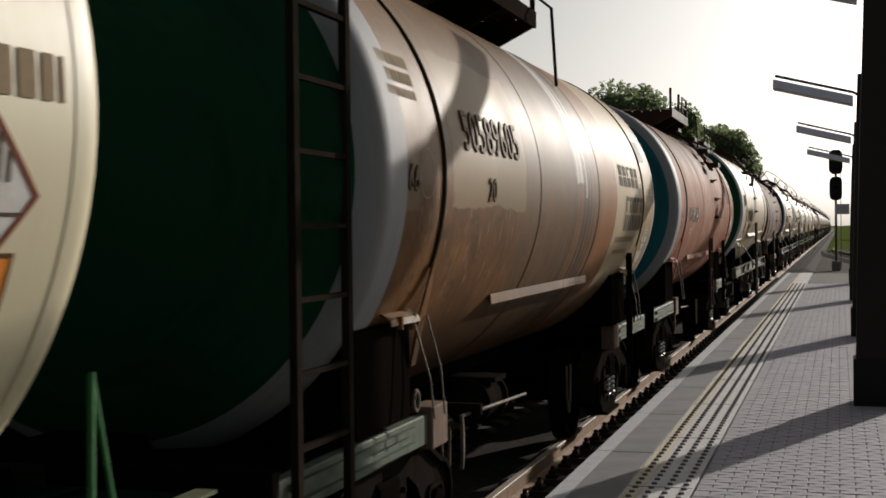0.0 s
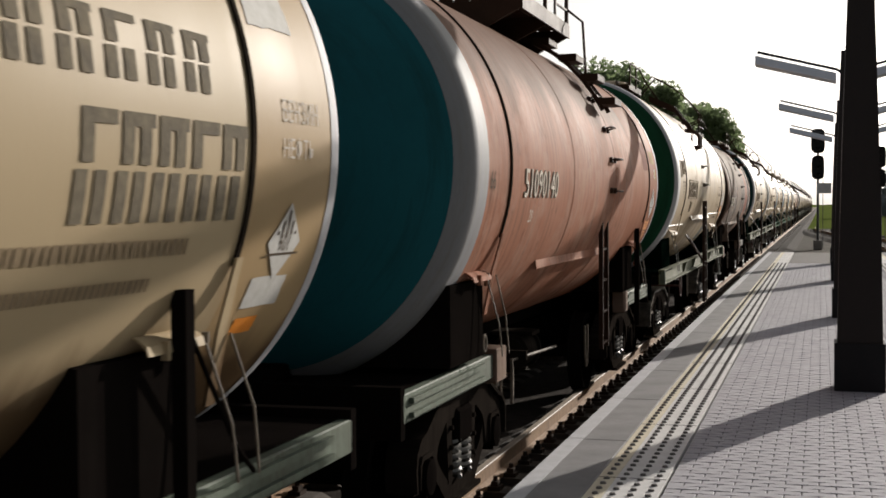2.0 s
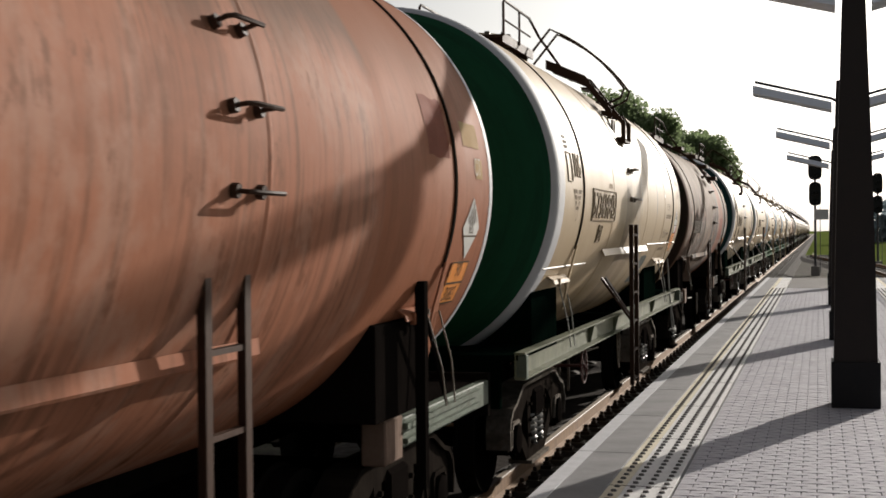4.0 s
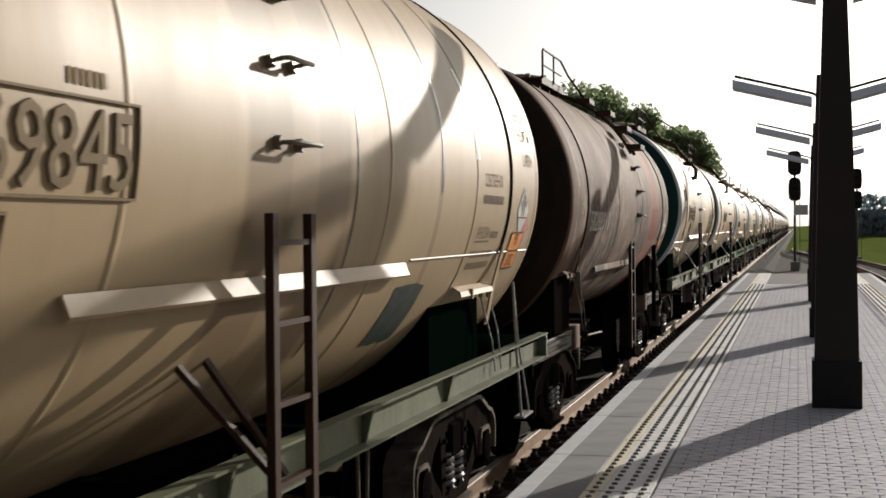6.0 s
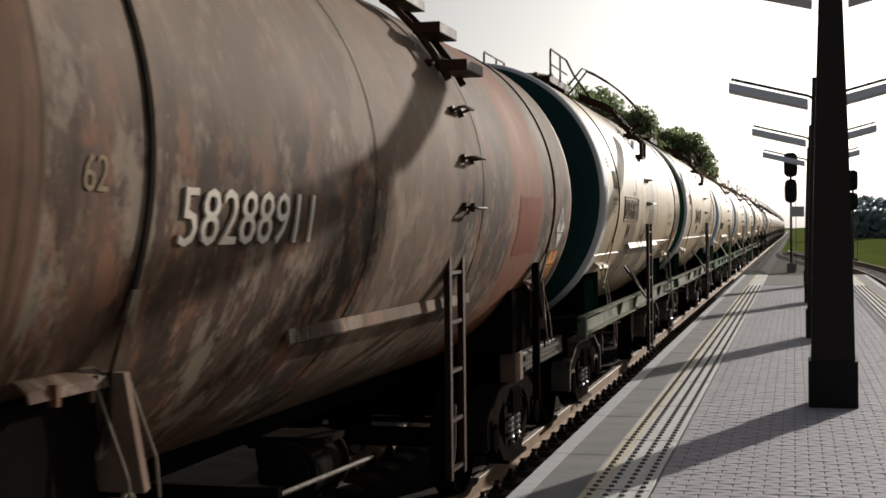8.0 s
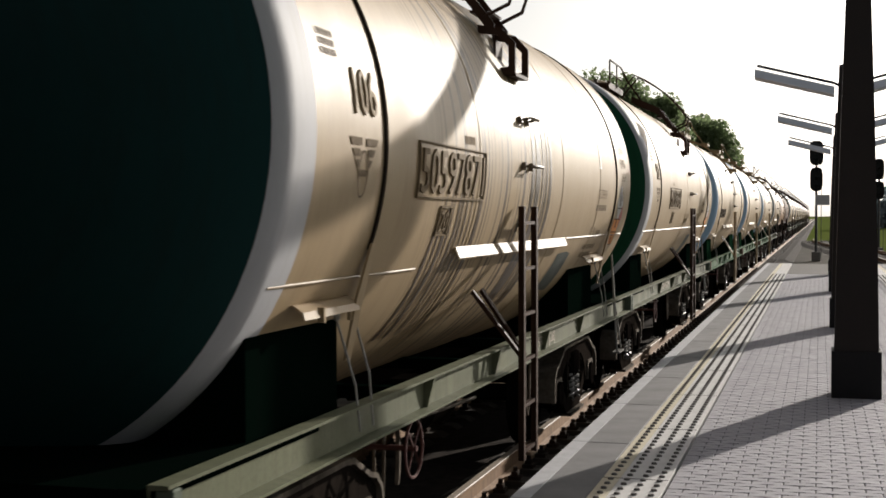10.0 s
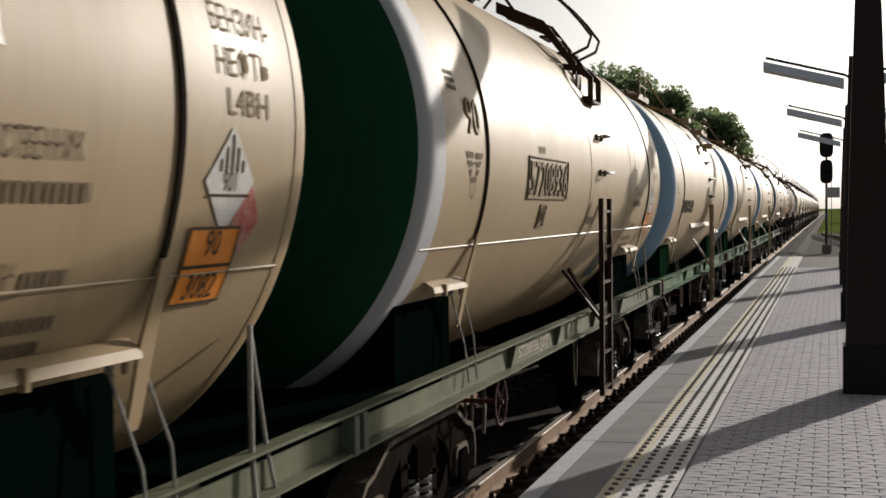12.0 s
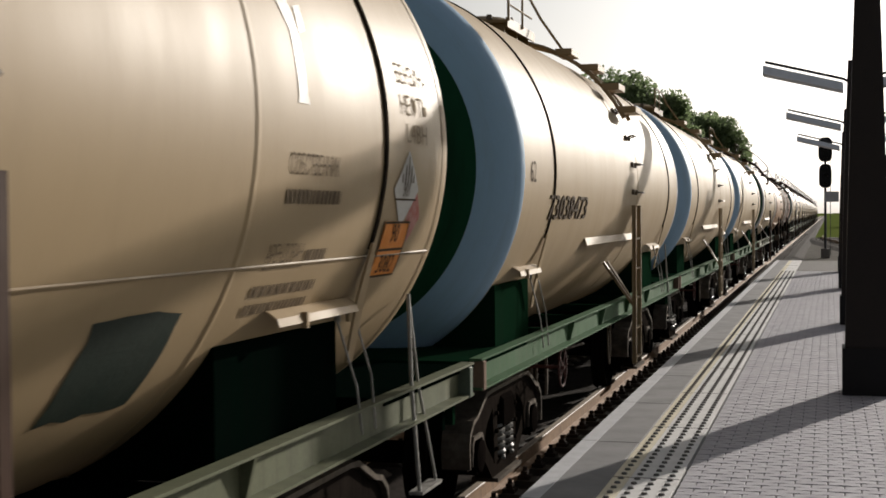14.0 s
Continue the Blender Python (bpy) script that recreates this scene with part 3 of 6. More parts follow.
def build_tactile(plat):
    """A pale guidance strip with four rows of studs between the edge slabs and the pavers."""
    w = 2 * MID
    for mirror in (0, 1):
        for name, a, b in (("tactile_yellow", TACT0, TACT0 + 0.112), ("tactile_white", TACT0 + 0.112, TACT1)):
            if mirror:
                a, b = w - b, w - a
            strip = part("tactile_strip", bm_box(a + 0.001, b - 0.001, -13, PLAT_END - 0.02, PLAT - 0.06, PLAT - 0.001), M[name], plat,
                         "cream-yellow warning strip" if name == "tactile_yellow" else "white studded guidance strip")
            verts, faces = [], []
            y = -3.0
            while y < 40:
                for k in range(4):
                    x = TACT0 + 0.06 + 0.105 * k
                    if mirror:
                        x = w - x
                    if not a < x < b:
                        continue
                    n = len(verts)
                    for r, z in ((0.022, PLAT - 0.002), (0.016, PLAT + 0.012)):
                        verts += [(x + r * math.cos(q * math.pi / 4), y + r * math.sin(q * math.pi / 4), z) for q in range(8)]
                    faces += [(n + q, n + (q + 1) % 8, n + 8 + (q + 1) % 8, n + 8 + q) for q in range(8)] + [tuple(n + 8 + q for q in range(8))]
                y += 0.15
            me = bpy.data.meshes.new("studs")
            me.from_pydata(verts, [], faces)
            me.materials.append(M["stud"])
            tagged(part("studs", me, None, strip), kind="stuff")
            y = -12.4
            while y < PLAT_END - 1:
                part("strip_joint", bm_box(a + 0.002, b - 0.002, y - 0.004, y + 0.004, PLAT - 0.003, PLAT + 0.001), M["joint"], strip)
                y += 2.1


def paver_mesh():
    """An interlocking paver, 0.2 by 0.1 m, waisted in the middle."""
    o = [(-0.097, -0.047), (-0.045, -0.047), (-0.03, -0.036), (0.03, -0.036), (0.045, -0.047), (0.097, -0.047),
         (0.097, 0.047), (0.045, 0.047), (0.03, 0.058), (-0.03, 0.058), (-0.045, 0.047), (-0.097, 0.047)]
    bm = bm_prism(o, "z", -0.05, -0.004)
    top = [bm.verts.new((x * 0.95, y * 0.93, 0.0)) for x, y in o]
    base = [v for v in bm.verts if abs(v.co.z + 0.004) < 1e-6]
    for k in range(12):
        j = (k + 1) % 12
        bm.faces.new((base[k], base[j], top[j], top[k]))
    bm.faces.new(top)
    return bm


def build_pavers(plat):
    x0, x1 = TACT1 + 0.015, 2 * MID - TACT1 - 0.015
    part("paver_bed", bm_box(x0, x1, -13.9, PLAT_END - 0.05, PLAT - 0.066, PLAT - 0.012), M["joint"], plat, "sandy paver bed")
    me = shared(("paver",), M["paver"], paver_mesh)
    rng = random.Random(5)
    src = bmesh.new()
    src.from_mesh(me)
    base = [(v.co.x, v.co.y, v.co.z) for v in src.verts]
    faces = [[v.index for v in f.verts] for f in src.faces]
    src.free()
    verts, polys, count = [], [], 0
    cols = int((x1 - x0) / 0.2)
    j = 0
    y = -3.0
    while y < 40:
        for i in range(cols):
            x = x0 + 0.1 + i * 0.2 + (0.1 if j % 2 else 0.0)
            if x > x1 - 0.1:
                continue
            dz = rng.uniform(-0.002, 0.0015)
            if 8.2 < y < 12.5 and x < 4.0 and count < 300:
                ob = part("paver", me, None, plat)
                ob.location = (x, y, PLAT - 0.002 + dz)
                ob.rotation_euler = (rng.uniform(-0.006, 0.006), rng.uniform(-0.006, 0.006), rng.uniform(-0.01, 0.01))
                count += 1
            else:
                n = len(verts)
                verts += [(x + a, y + b, PLAT - 0.002 + dz + c) for a, b, c in base]
                polys += [[n + k for k in f] for f in faces]
        for hx in (() if j % 2 == 0 else (x0, x1 - 0.1)):
            n = len(verts)
            verts += [(hx + a, y + b, PLAT - 0.003 + c) for a in (0.003, 0.097) for b in (-0.047, 0.047) for c in (-0.05, 0.0)]
            polys += [[n + q for q in f] for f in ((0, 1, 3, 2), (4, 6, 7, 5), (0, 4, 5, 1), (2, 3, 7, 6), (1, 5, 7, 3))]
        y += 0.1
        j += 1
    m = bpy.data.meshes.new("paving")
    m.from_pydata(verts, [], polys)
    m.materials.append(M["paver"])
    tagged(part("paving", m, None, plat, "interlocking grey pavers"), kind="stuff")


# ---- the train ----
def bm_wheelset():
    bm = bm_lathe([(-0.98, 0.065), (-0.80, 0.075), (-0.72, 0.085), (0.72, 0.085), (0.80, 0.075), (0.98, 0.065)], "x", 16, caps=True)
    for s in (-1, 1):
        prof = [(0.87, 0.12), (0.86, 0.19), (0.825, 0.23), (0.83, 0.38), (0.865, 0.40), (0.865, 0.468), (0.735, 0.475), (0.72, 0.50), (0.70, 0.49), (0.70, 0.40), (0.77, 0.37), (0.76, 0.22), (0.70, 0.17), (0.70, 0.12), (0.87, 0.12)]
        bm_lathe([(s * a, r) for a, r in prof], "x", 32, bm=bm)
        for k in range(3):
            a = 2.1 * k
            bm_box(s * 0.83 - 0.03, s * 0.83 + 0.03, math.cos(a) * 0.3 - 0.02, math.cos(a) * 0.3 + 0.02, math.sin(a) * 0.3 - 0.02, math.sin(a) * 0.3 + 0.02, bm)
    return bm


def bm_side_frame(s):
    """A heavy cast bogie side frame: sloping arms, pedestal jaws round the axle boxes and a deep lower chord round the spring window."""
    x0, x1 = sorted((s * 0.96, s * 1.12))
    half = [(0.0, 0.90), (0.60, 0.90), (0.72, 0.885), (0.98, 0.765), (1.10, 0.735), (1.19, 0.66), (1.21, 0.56), (1.20, 0.40), (1.10, 0.39), (1.09, 0.56), (1.05, 0.61),
            (0.82, 0.61), (0.78, 0.56), (0.78, 0.42), (0.70, 0.41), (0.66, 0.58), (0.60, 0.66), (0.42, 0.76), (0.0, 0.76)]
    bm = bm_prism([(-a, b) for a, b in half[1:-1]][::-1] + half[1:-1], "x", x0, x1)
    bm_prism([(-0.74, 0.50), (-0.66, 0.40), (-0.40, 0.20), (0.40, 0.20), (0.66, 0.40), (0.74, 0.50), (0.68, 0.60), (0.56, 0.47), (0.34, 0.32), (-0.34, 0.32), (-0.56, 0.47), (-0.68, 0.60)], "x", x0 + 0.012, x1 - 0.012, bm)
    for q in (-1, 1):
        bm_prism([(q * 0.25, 0.31), (q * 0.35, 0.31), (q * 0.40, 0.77), (q * 0.25, 0.77)], "x", x0 + 0.006, x1 - 0.006, bm)
    for q in (-1, 1):
        # bolts on the column plate
        for z in (0.42, 0.56, 0.70):
            bm_lathe([(s * 1.11, 0.022), (s * 1.14, 0.018)], "x", 6, (0, q * 0.31, z), bm, caps=True)
    return bm


def bm_frame_lip(s):
    """Rolled lips along the arms, the jaws and the foot of a side frame."""
    f0, f1 = sorted((s * 0.94, s * 1.155))
    bm = bm_prism([(-0.60, 0.895), (0.60, 0.895), (0.60, 0.925), (-0.60, 0.925)], "x", f0, f1)
    bm_prism([(-0.40, 0.17), (0.40, 0.17), (0.40, 0.203), (-0.40, 0.203)], "x", f0, f1, bm)
    for q in (-1, 1):
        bm_prism([(q * 0.60, 0.895), (q * 0.73, 0.88), (q * 1.0, 0.755), (q * 1.11, 0.73), (q * 1.20, 0.655), (q * 1.225, 0.56), (q * 1.21, 0.42), (q * 1.235, 0.42), (q * 1.25, 0.565), (q * 1.225, 0.675), (q * 1.125, 0.76), (q * 1.01, 0.785), (q * 0.735, 0.915), (q * 0.60, 0.925)], "x", f0, f1, bm)
        bm_prism([(q * 0.77, 0.42), (q * 0.80, 0.42), (q * 0.81, 0.585), (q * 0.84, 0.60), (q * 1.04, 0.60), (q * 1.075, 0.57), (q * 1.085, 0.42), (q * 1.11, 0.42), (q * 1.10, 0.58), (q * 1.055, 0.632), (q * 0.82, 0.632), (q * 0.78, 0.59)], "x", *sorted((s * 1.10, s * 1.14)), bm)
    return bm


def bm_axle_box(s):
    bm = bm_lathe([(s * 0.90, 0.15), (s * 1.10, 0.15), (s * 1.11, 0.125), (s * 1.16, 0.12), (s * 1.17, 0.05)], "x", 20, caps=True)
    bm_box(*sorted((s * 0.92, s * 1.09)), -0.13, 0.13, 0.02, 0.135, bm)
    for k in range(6):
        a = math.pi / 6 + k * math.pi / 3
        bm_lathe([(s * 1.10, 0.016), (s * 1.125, 0.014)], "x", 6, (0, 0.137 * math.cos(a), 0.137 * math.sin(a)), bm, caps=True)
    return bm


def bm_spring(turns=5, r=0.078, wire=0.017):
    pts = []
    for k in range(turns * 10 + 1):
        a = 2 * math.pi * k / 10
        pts.append((r * math.cos(a), r * math.sin(a), 0.32 + 0.27 * k / (turns * 10)))
    return bm_tube(pts, wire, sides=5)


def bm_brake_beam(y):
    bm = bm_tube([(-0.78, y, 0.42), (0.78, y, 0.42)], 0.03)
    for x in (-0.78, 0.78):
        bm_box(x - 0.05, x + 0.05, y - 0.04, y + 0.04, 0.3, 0.58, bm)
    return bm


def add_bogie(car, y, wheels, casting):
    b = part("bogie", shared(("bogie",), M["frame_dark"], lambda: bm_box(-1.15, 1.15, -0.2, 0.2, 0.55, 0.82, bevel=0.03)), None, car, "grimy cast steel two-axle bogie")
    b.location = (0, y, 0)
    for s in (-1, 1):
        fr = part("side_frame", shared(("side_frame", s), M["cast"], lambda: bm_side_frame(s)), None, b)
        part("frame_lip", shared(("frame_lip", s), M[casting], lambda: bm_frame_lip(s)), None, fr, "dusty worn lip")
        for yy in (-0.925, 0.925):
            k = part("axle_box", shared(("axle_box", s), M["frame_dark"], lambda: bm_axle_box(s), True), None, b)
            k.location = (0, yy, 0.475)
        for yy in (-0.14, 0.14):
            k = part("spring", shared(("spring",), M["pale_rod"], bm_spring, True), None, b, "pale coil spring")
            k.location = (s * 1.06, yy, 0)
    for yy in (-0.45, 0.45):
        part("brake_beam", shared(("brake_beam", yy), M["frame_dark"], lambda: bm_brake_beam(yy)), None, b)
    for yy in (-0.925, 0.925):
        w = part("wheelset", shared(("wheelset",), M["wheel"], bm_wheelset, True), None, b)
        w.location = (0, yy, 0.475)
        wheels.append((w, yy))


def head_profile(hl, R, D, a0, a1, sign, n=10):
    return [(sign * (hl + D * math.sin(radians(a0 + (a1 - a0) * k / n))), max(0.002, R * math.cos(radians(a0 + (a1 - a0) * k / n)))) for k in range(n + 1)]


def bm_shell(hl, R, ZC, seams, short):
    prof = []
    marks = sorted([-hl, hl - short] + [s + d for s in seams for d in (-0.07, -0.035, -0.022, -0.012, 0.012, 0.022, 0.035, 0.07)] + [-hl + (2 * hl) * k / 14 for k in range(1, 14)])
    for y in marks:
        r = R
        if any(abs(y - s) < 0.015 for s in seams):
            r = R + 0.005
        prof.append((y, r))
    return bm_lathe(prof, "y", 96, (0, 0, ZC))


def bm_hoop(y, R, ZC, w=0.018, t=0.012, a0=-0.35, a1=math.pi + 0.35):
    return bm_lathe([(y - w, R + 0.001), (y - w, R + t), (y + w, R + t), (y + w, R + 0.001)], "y", 72, (0, 0, ZC), a0=a0, a1=a1)


def bm_run(y, R, ZC, w, a0, a1):
    """A run of oil down the shell: starts thin, wavers and widens on the way down."""
    rng = random.Random(int(y * 1000) + 5000)
    bm = bmesh.new()
    n = 26
    k1, k2 = rng.uniform(0, 6), rng.uniform(0, 6)
    rows = []
    for k in range(n + 1):
        a = a1 + (a0 - a1) * k / n
        half = w * (0.35 + 0.65 * min(1.0, k / 9)) * (1 + 0.18 * math.sin(k * 0.9 + k1))
        mid = y + 0.012 * math.sin(k * 0.35 + k2)
        rows.append([bm.verts.new(((R + 0.003) * math.cos(a), yy, ZC + (R + 0.003) * math.sin(a))) for yy in (mid - half, mid + half)])
    for a, b in zip(rows, rows[1:]):
        bm.faces.new((a[0], a[1], b[1], b[0]))
    return bm


def bm_strap_end(y, R, ZC, s):
    """The flat end of a strap, leaving the shell as a tangent and running down to its bolts."""
    a = -0.33
    p = Vector((R * math.cos(a) + 0.012, 0, ZC + R * math.sin(a)))
    d = Vector((math.sin(a), 0, -math.cos(a)))
    q = p + d * 0.62
    q.x += 0.06
    bm = bmesh.new()
    vs = []
    for pt, w in ((p, 0.03), (p + d * 0.3 + Vector((0.02, 0, 0)), 0.05), (q, 0.04)):
        for off in (0.0, 0.014):
            for yy in (-w, w):
                vs.append(bm.verts.new((s * (pt.x + off), y + yy, pt.z)))
    for k in (0, 4):
        for i, j in ((0, 1), (1, 3), (3, 2), (2, 0)):
            bm.faces.new((vs[k + i], vs[k + j], vs[k + 4 + j], vs[k + 4 + i]))
    bm.faces.new(vs[0:2] + [vs[3], vs[2]])
    bm.faces.new(vs[8:10] + [vs[11], vs[10]])
    return bm


def bm_strap_bolt(y, s):
    """Two thin tie rods from the strap's end, splayed to a bracket and then upright."""
    bm = bm_tube([(s * 1.36, y - 0.13, 1.75), (s * 1.42, y - 0.03, 1.42), (s * 1.445, y - 0.03, 1.19)], 0.006, sides=6)
    bm_tube([(s * 1.38, y + 0.05, 1.77), (s * 1.42, y + 0.18, 1.46), (s * 1.445, y + 0.17, 1.19)], 0.006, bm, sides=6)
    bm_tube([(s * 1.36, y - 0.13, 1.75), (s * 1.36, y - 0.13, 1.79)], 0.016, bm, sides=6)
    return bm


def bm_saddle(y0, y1, R, ZC, zb):
    """A cradle plate box under the tank, its top cut to the round of the shell."""
    o = [(-1.3, zb), (1.3, zb)]
    zt = 1.74
    o.append((1.3, zt))
    a_lim = math.asin((zt - ZC) / (R + 0.0)) if abs((zt - ZC) / R) < 1 else -0.6
    x_lim = R * math.cos(a_lim)
    x_lim = min(x_lim, 1.29)
    n = 12
    for k in range(n + 1):
        x = x_lim - 2 * x_lim * k / n
        o.append((x, ZC - math.sqrt(max(0.0, (R - 0.004) ** 2 - x * x))))
    o.append((-1.3, zt))
    return bm_prism(o, "y", y0, y1)


def bm_saddle_top(y0, y1, s, R, ZC, z=1.82):
    """The bent cover plate on top of a cradle."""
    x_in = math.sqrt(max(0.01, R * R - (z - ZC) ** 2)) - 0.01
    o = [(s * x_in, z + 0.05), (s * (x_in + 0.05), z + 0.04), (s * (x_in + 0.095), z + 0.01), (s * (x_in + 0.105), z - 0.025), (s * (x_in + 0.097), z - 0.026), (s * (x_in + 0.087), z + 0.004), (s * (x_in + 0.047), z + 0.032), (s * x_in, z + 0.041)]
    bm = bm_prism(o, "y", y0, y1)
    m = y0 + (y1 - y0) * 0.3
    bm_box(*sorted((s * (x_in + 0.085), s * (x_in + 0.115))), m - 0.012, m + 0.012, z - 0.05, z + 0.02, bm)
    bm_lathe([(z - 0.07, 0.014), (z - 0.02, 0.014)], "z", 6, (s * (x_in + 0.08), y1 - 0.08, 0), bm, caps=True)
    return bm


def bm_channel(x, y0, y1, z0, z1, s, flange=0.085, t=0.014):
    """A channel beam, open to the outside."""
    xi = x - flange
    o = [(xi, z0), (x, z0), (x, z0 + t), (xi + t, z0 + t * 1.5), (xi + t, z1 - t * 1.5), (x, z1 - t), (x, z1), (xi, z1)]
    return bm_prism([(s * a, b) for a, b in o], "y", y0, y1)


def bm_ladder_rails(y0, y1, x, z0, z1, s):
    out = []
    for y in (y0, y1):
        a, b = sorted((s * (x - 0.035), s * (x + 0.012)))
        bm = bm_box(a, b, y - 0.008, y + 0.008, z0, z1)
        a, b = sorted((s * x, s * (x + 0.012)))
        bm_box(a, b, y - 0.028, y + 0.028, z0, z1, bm)
        out.append(bm)
    return out


def bm_grip(y, z, R, ZC, s):
    a = math.asin(max(-0.99, min(0.99, (z - ZC) / R)))
    p = lambda r, yy: (s * r * math.cos(a), yy, ZC + r * math.sin(a))
    bm = bm_tube([p(R - 0.01, y - 0.13), p(R + 0.07, y - 0.13), p(R + 0.09, y - 0.10), p(R + 0.09, y + 0.17)], 0.011, sides=6)
    bm_tube([p(R - 0.01, y + 0.11), p(R + 0.09, y + 0.11)], 0.011, bm, sides=6)
    for yy in (y - 0.13, y + 0.11):
        bm_tube([p(R - 0.005, yy), p(R + 0.03, yy)], 0.03, bm, sides=8)
    return bm


def bm_roof_ladder(y, R, ZC, s, steps=True):
    """Curved stringers over the shoulder of the tank."""
    pts = []
    for k in range(9):
        a = radians(26 + 58 * k / 8)
        pts.append((s * (R + 0.09) * math.cos(a), y, ZC + (R + 0.09) * math.sin(a)))
    return bm_tube(pts, 0.026, sides=6)


def bm_roof_stair(y, R, ZC, s):
    """Straight flat stringers from the step frame up to the walkway."""
    a0, a1 = radians(37), radians(70)
    p = Vector((s * (R + 0.13) * math.cos(a0), 0, ZC + (R + 0.13) * math.sin(a0)))
    q = Vector((s * (R + 0.16) * math.cos(a1), 0, ZC + (R + 0.16) * math.sin(a1)))
    m = Vector((s * (R + 0.2) * math.cos((a0 + a1) / 2), 0, ZC + (R + 0.2) * math.sin((a0 + a1) / 2)))
    o = [(v.x, v.z) for v in (p, m, q)] + [(v.x, v.z - 0.11) for v in (q, m, p)]
    return bm_prism(o, "y", y - 0.012, y + 0.012)


def bm_roof_handrail(y, R, ZC, s):
    """A looped handrail beside the roof stair."""
    a0, a1 = radians(40), radians(72)
    pts = []
    for k in range(7):
        a = a0 + (a1 - a0) * k / 6
        lift = 0.34 + 0.12 * k / 6
        pts.append((s * (R + 0.05 + lift) * math.cos(a), y, ZC + (R + 0.05 + lift) * math.sin(a)))
    first = [(s * (R + 0.1) * math.cos(a0), y, ZC + (R + 0.1) * math.sin(a0)), (s * (R + 0.3) * math.cos(a0 - 0.03), y, ZC + (R + 0.3) * math.sin(a0 - 0.03))]
    last = (s * (R + 0.1) * math.cos(a1 + 0.1), y, ZC + (R + 0.1) * math.sin(a1 + 0.1))
    return bm_tube(first + pts + [last], 0.015, sides=6)


def bm_roof_tread(y, R, ZC, s, deg):
    a = radians(deg)
    x, z = (R + 0.12) * math.cos(a), ZC + (R + 0.12) * math.sin(a)
    x0, x1 = sorted((s * (x - 0.03), s * (x + 0.16)))
    return bm_box(x0, x1, y - 0.23, y + 0.23, z - 0.06, z + 0.015, bevel=0.006)


def bm_bracket_frame(y, R, ZC, s):
    """The boxed step frame where the roof stair begins."""
    a = radians(33)
    x, z = R * math.cos(a), ZC + R * math.sin(a)
    y += 0.12
    bm = bmesh.new()
    for yy in (y - 0.22, y + 0.22):
        o = [(x - 0.08, z + 0.16), (x + 0.1, z + 0.13), (x + 0.2, z + 0.02), (x + 0.2, z - 0.2), (x + 0.06, z - 0.22), (x + 0.06, z - 0.16), (x + 0.15, z - 0.15), (x + 0.15, z), (x + 0.07, z + 0.08), (x - 0.08, z + 0.1)]
        bm_prism([(s * p, q) for p, q in o], "y", yy - 0.015, yy + 0.015, bm)
    a0, a1 = sorted((s * (x + 0.0), s * (x + 0.2)))
    bm_box(a0, a1, y - 0.205, y + 0.205, z - 0.215, z - 0.19, bm)
    a0, a1 = sorted((s * (x + 0.03), s * (x + 0.05)))
    bm_box(a0, a1, y - 0.205, y + 0.0, z - 0.19, z + 0.05, bm)
    return bm


def bm_walkway(y0, y1, R, ZC):
    top = ZC + R + 0.14
    bm = bmesh.new()
    k = y0
    while k < y1:
        bm_box(-0.45, 0.45, k, k + 0.05, top - 0.03, top, bm)
        k += 0.075
    for x in (-0.45, 0.43):
        bm_box(x, x + 0.02, y0, y1, top - 0.08, top + 0.02, bm)
    for k in (y0 + 0.1, (y0 + y1) / 2, y1 - 0.1):
        bm_box(-0.4, 0.4, k - 0.02, k + 0.02, ZC + R - 0.12, top - 0.03, bm)
    return bm


def bm_wide_walkway(y0, y1, R, ZC):
    """A broad roof platform of planks on bearers, overhanging both shoulders of the tank."""
    top = ZC + R + 0.15
    bm = bmesh.new()
    k = -0.95
    while k < 0.93:
        bm_box(k, k + 0.14, y0, y1, top - 0.035, top, bm)
        k += 0.158
    for x in (-0.97, 0.95):
        bm_box(x, x + 0.02, y0, y1, top - 0.12, top + 0.03, bm)
    for k in (y0, (y0 + y1) / 2, y1 - 0.05):
        bm_prism([(-0.95, top - 0.036), (0.95, top - 0.036), (0.95, top - 0.11), (0.55, ZC + R - 0.16), (-0.55, ZC + R - 0.16), (-0.95, top - 0.11)], "y", k, k + 0.05, bm)
    return bm


def bm_box_rail(y0, y1, R, ZC, s):
    """A square guard rail round the edge of the broad platform."""
    top = ZC + R + 0.15
    bm = bmesh.new()
    for y in (y0 + 0.03, (y0 + y1) / 2, y1 - 0.03):
        bm_box(*sorted((s * 0.92, s * 0.96)), y - 0.022, y + 0.022, top - 0.1, top + 0.36, bm)
    bm_box(*sorted((s * 0.93, s * 0.955)), y1 - 0.7, y1, top + 0.33, top + 0.36, bm)
    bm_box(*sorted((s * 0.93, s * 0.955)), y1 - 0.7, y1, top + 0.17, top + 0.19, bm)
    bm_box(*sorted((s * 0.93, s * 0.955)), y1 - 0.72, y1 - 0.68, top, top + 0.36, bm)
    bm_tube([(s * 0.94, y1 - 0.04, top + 0.2), (s * 1.12, y1 - 0.04, top + 0.05), (s * 1.16, y1 - 0.04, ZC + R * 0.66)], 0.016, bm, 6)
    return bm


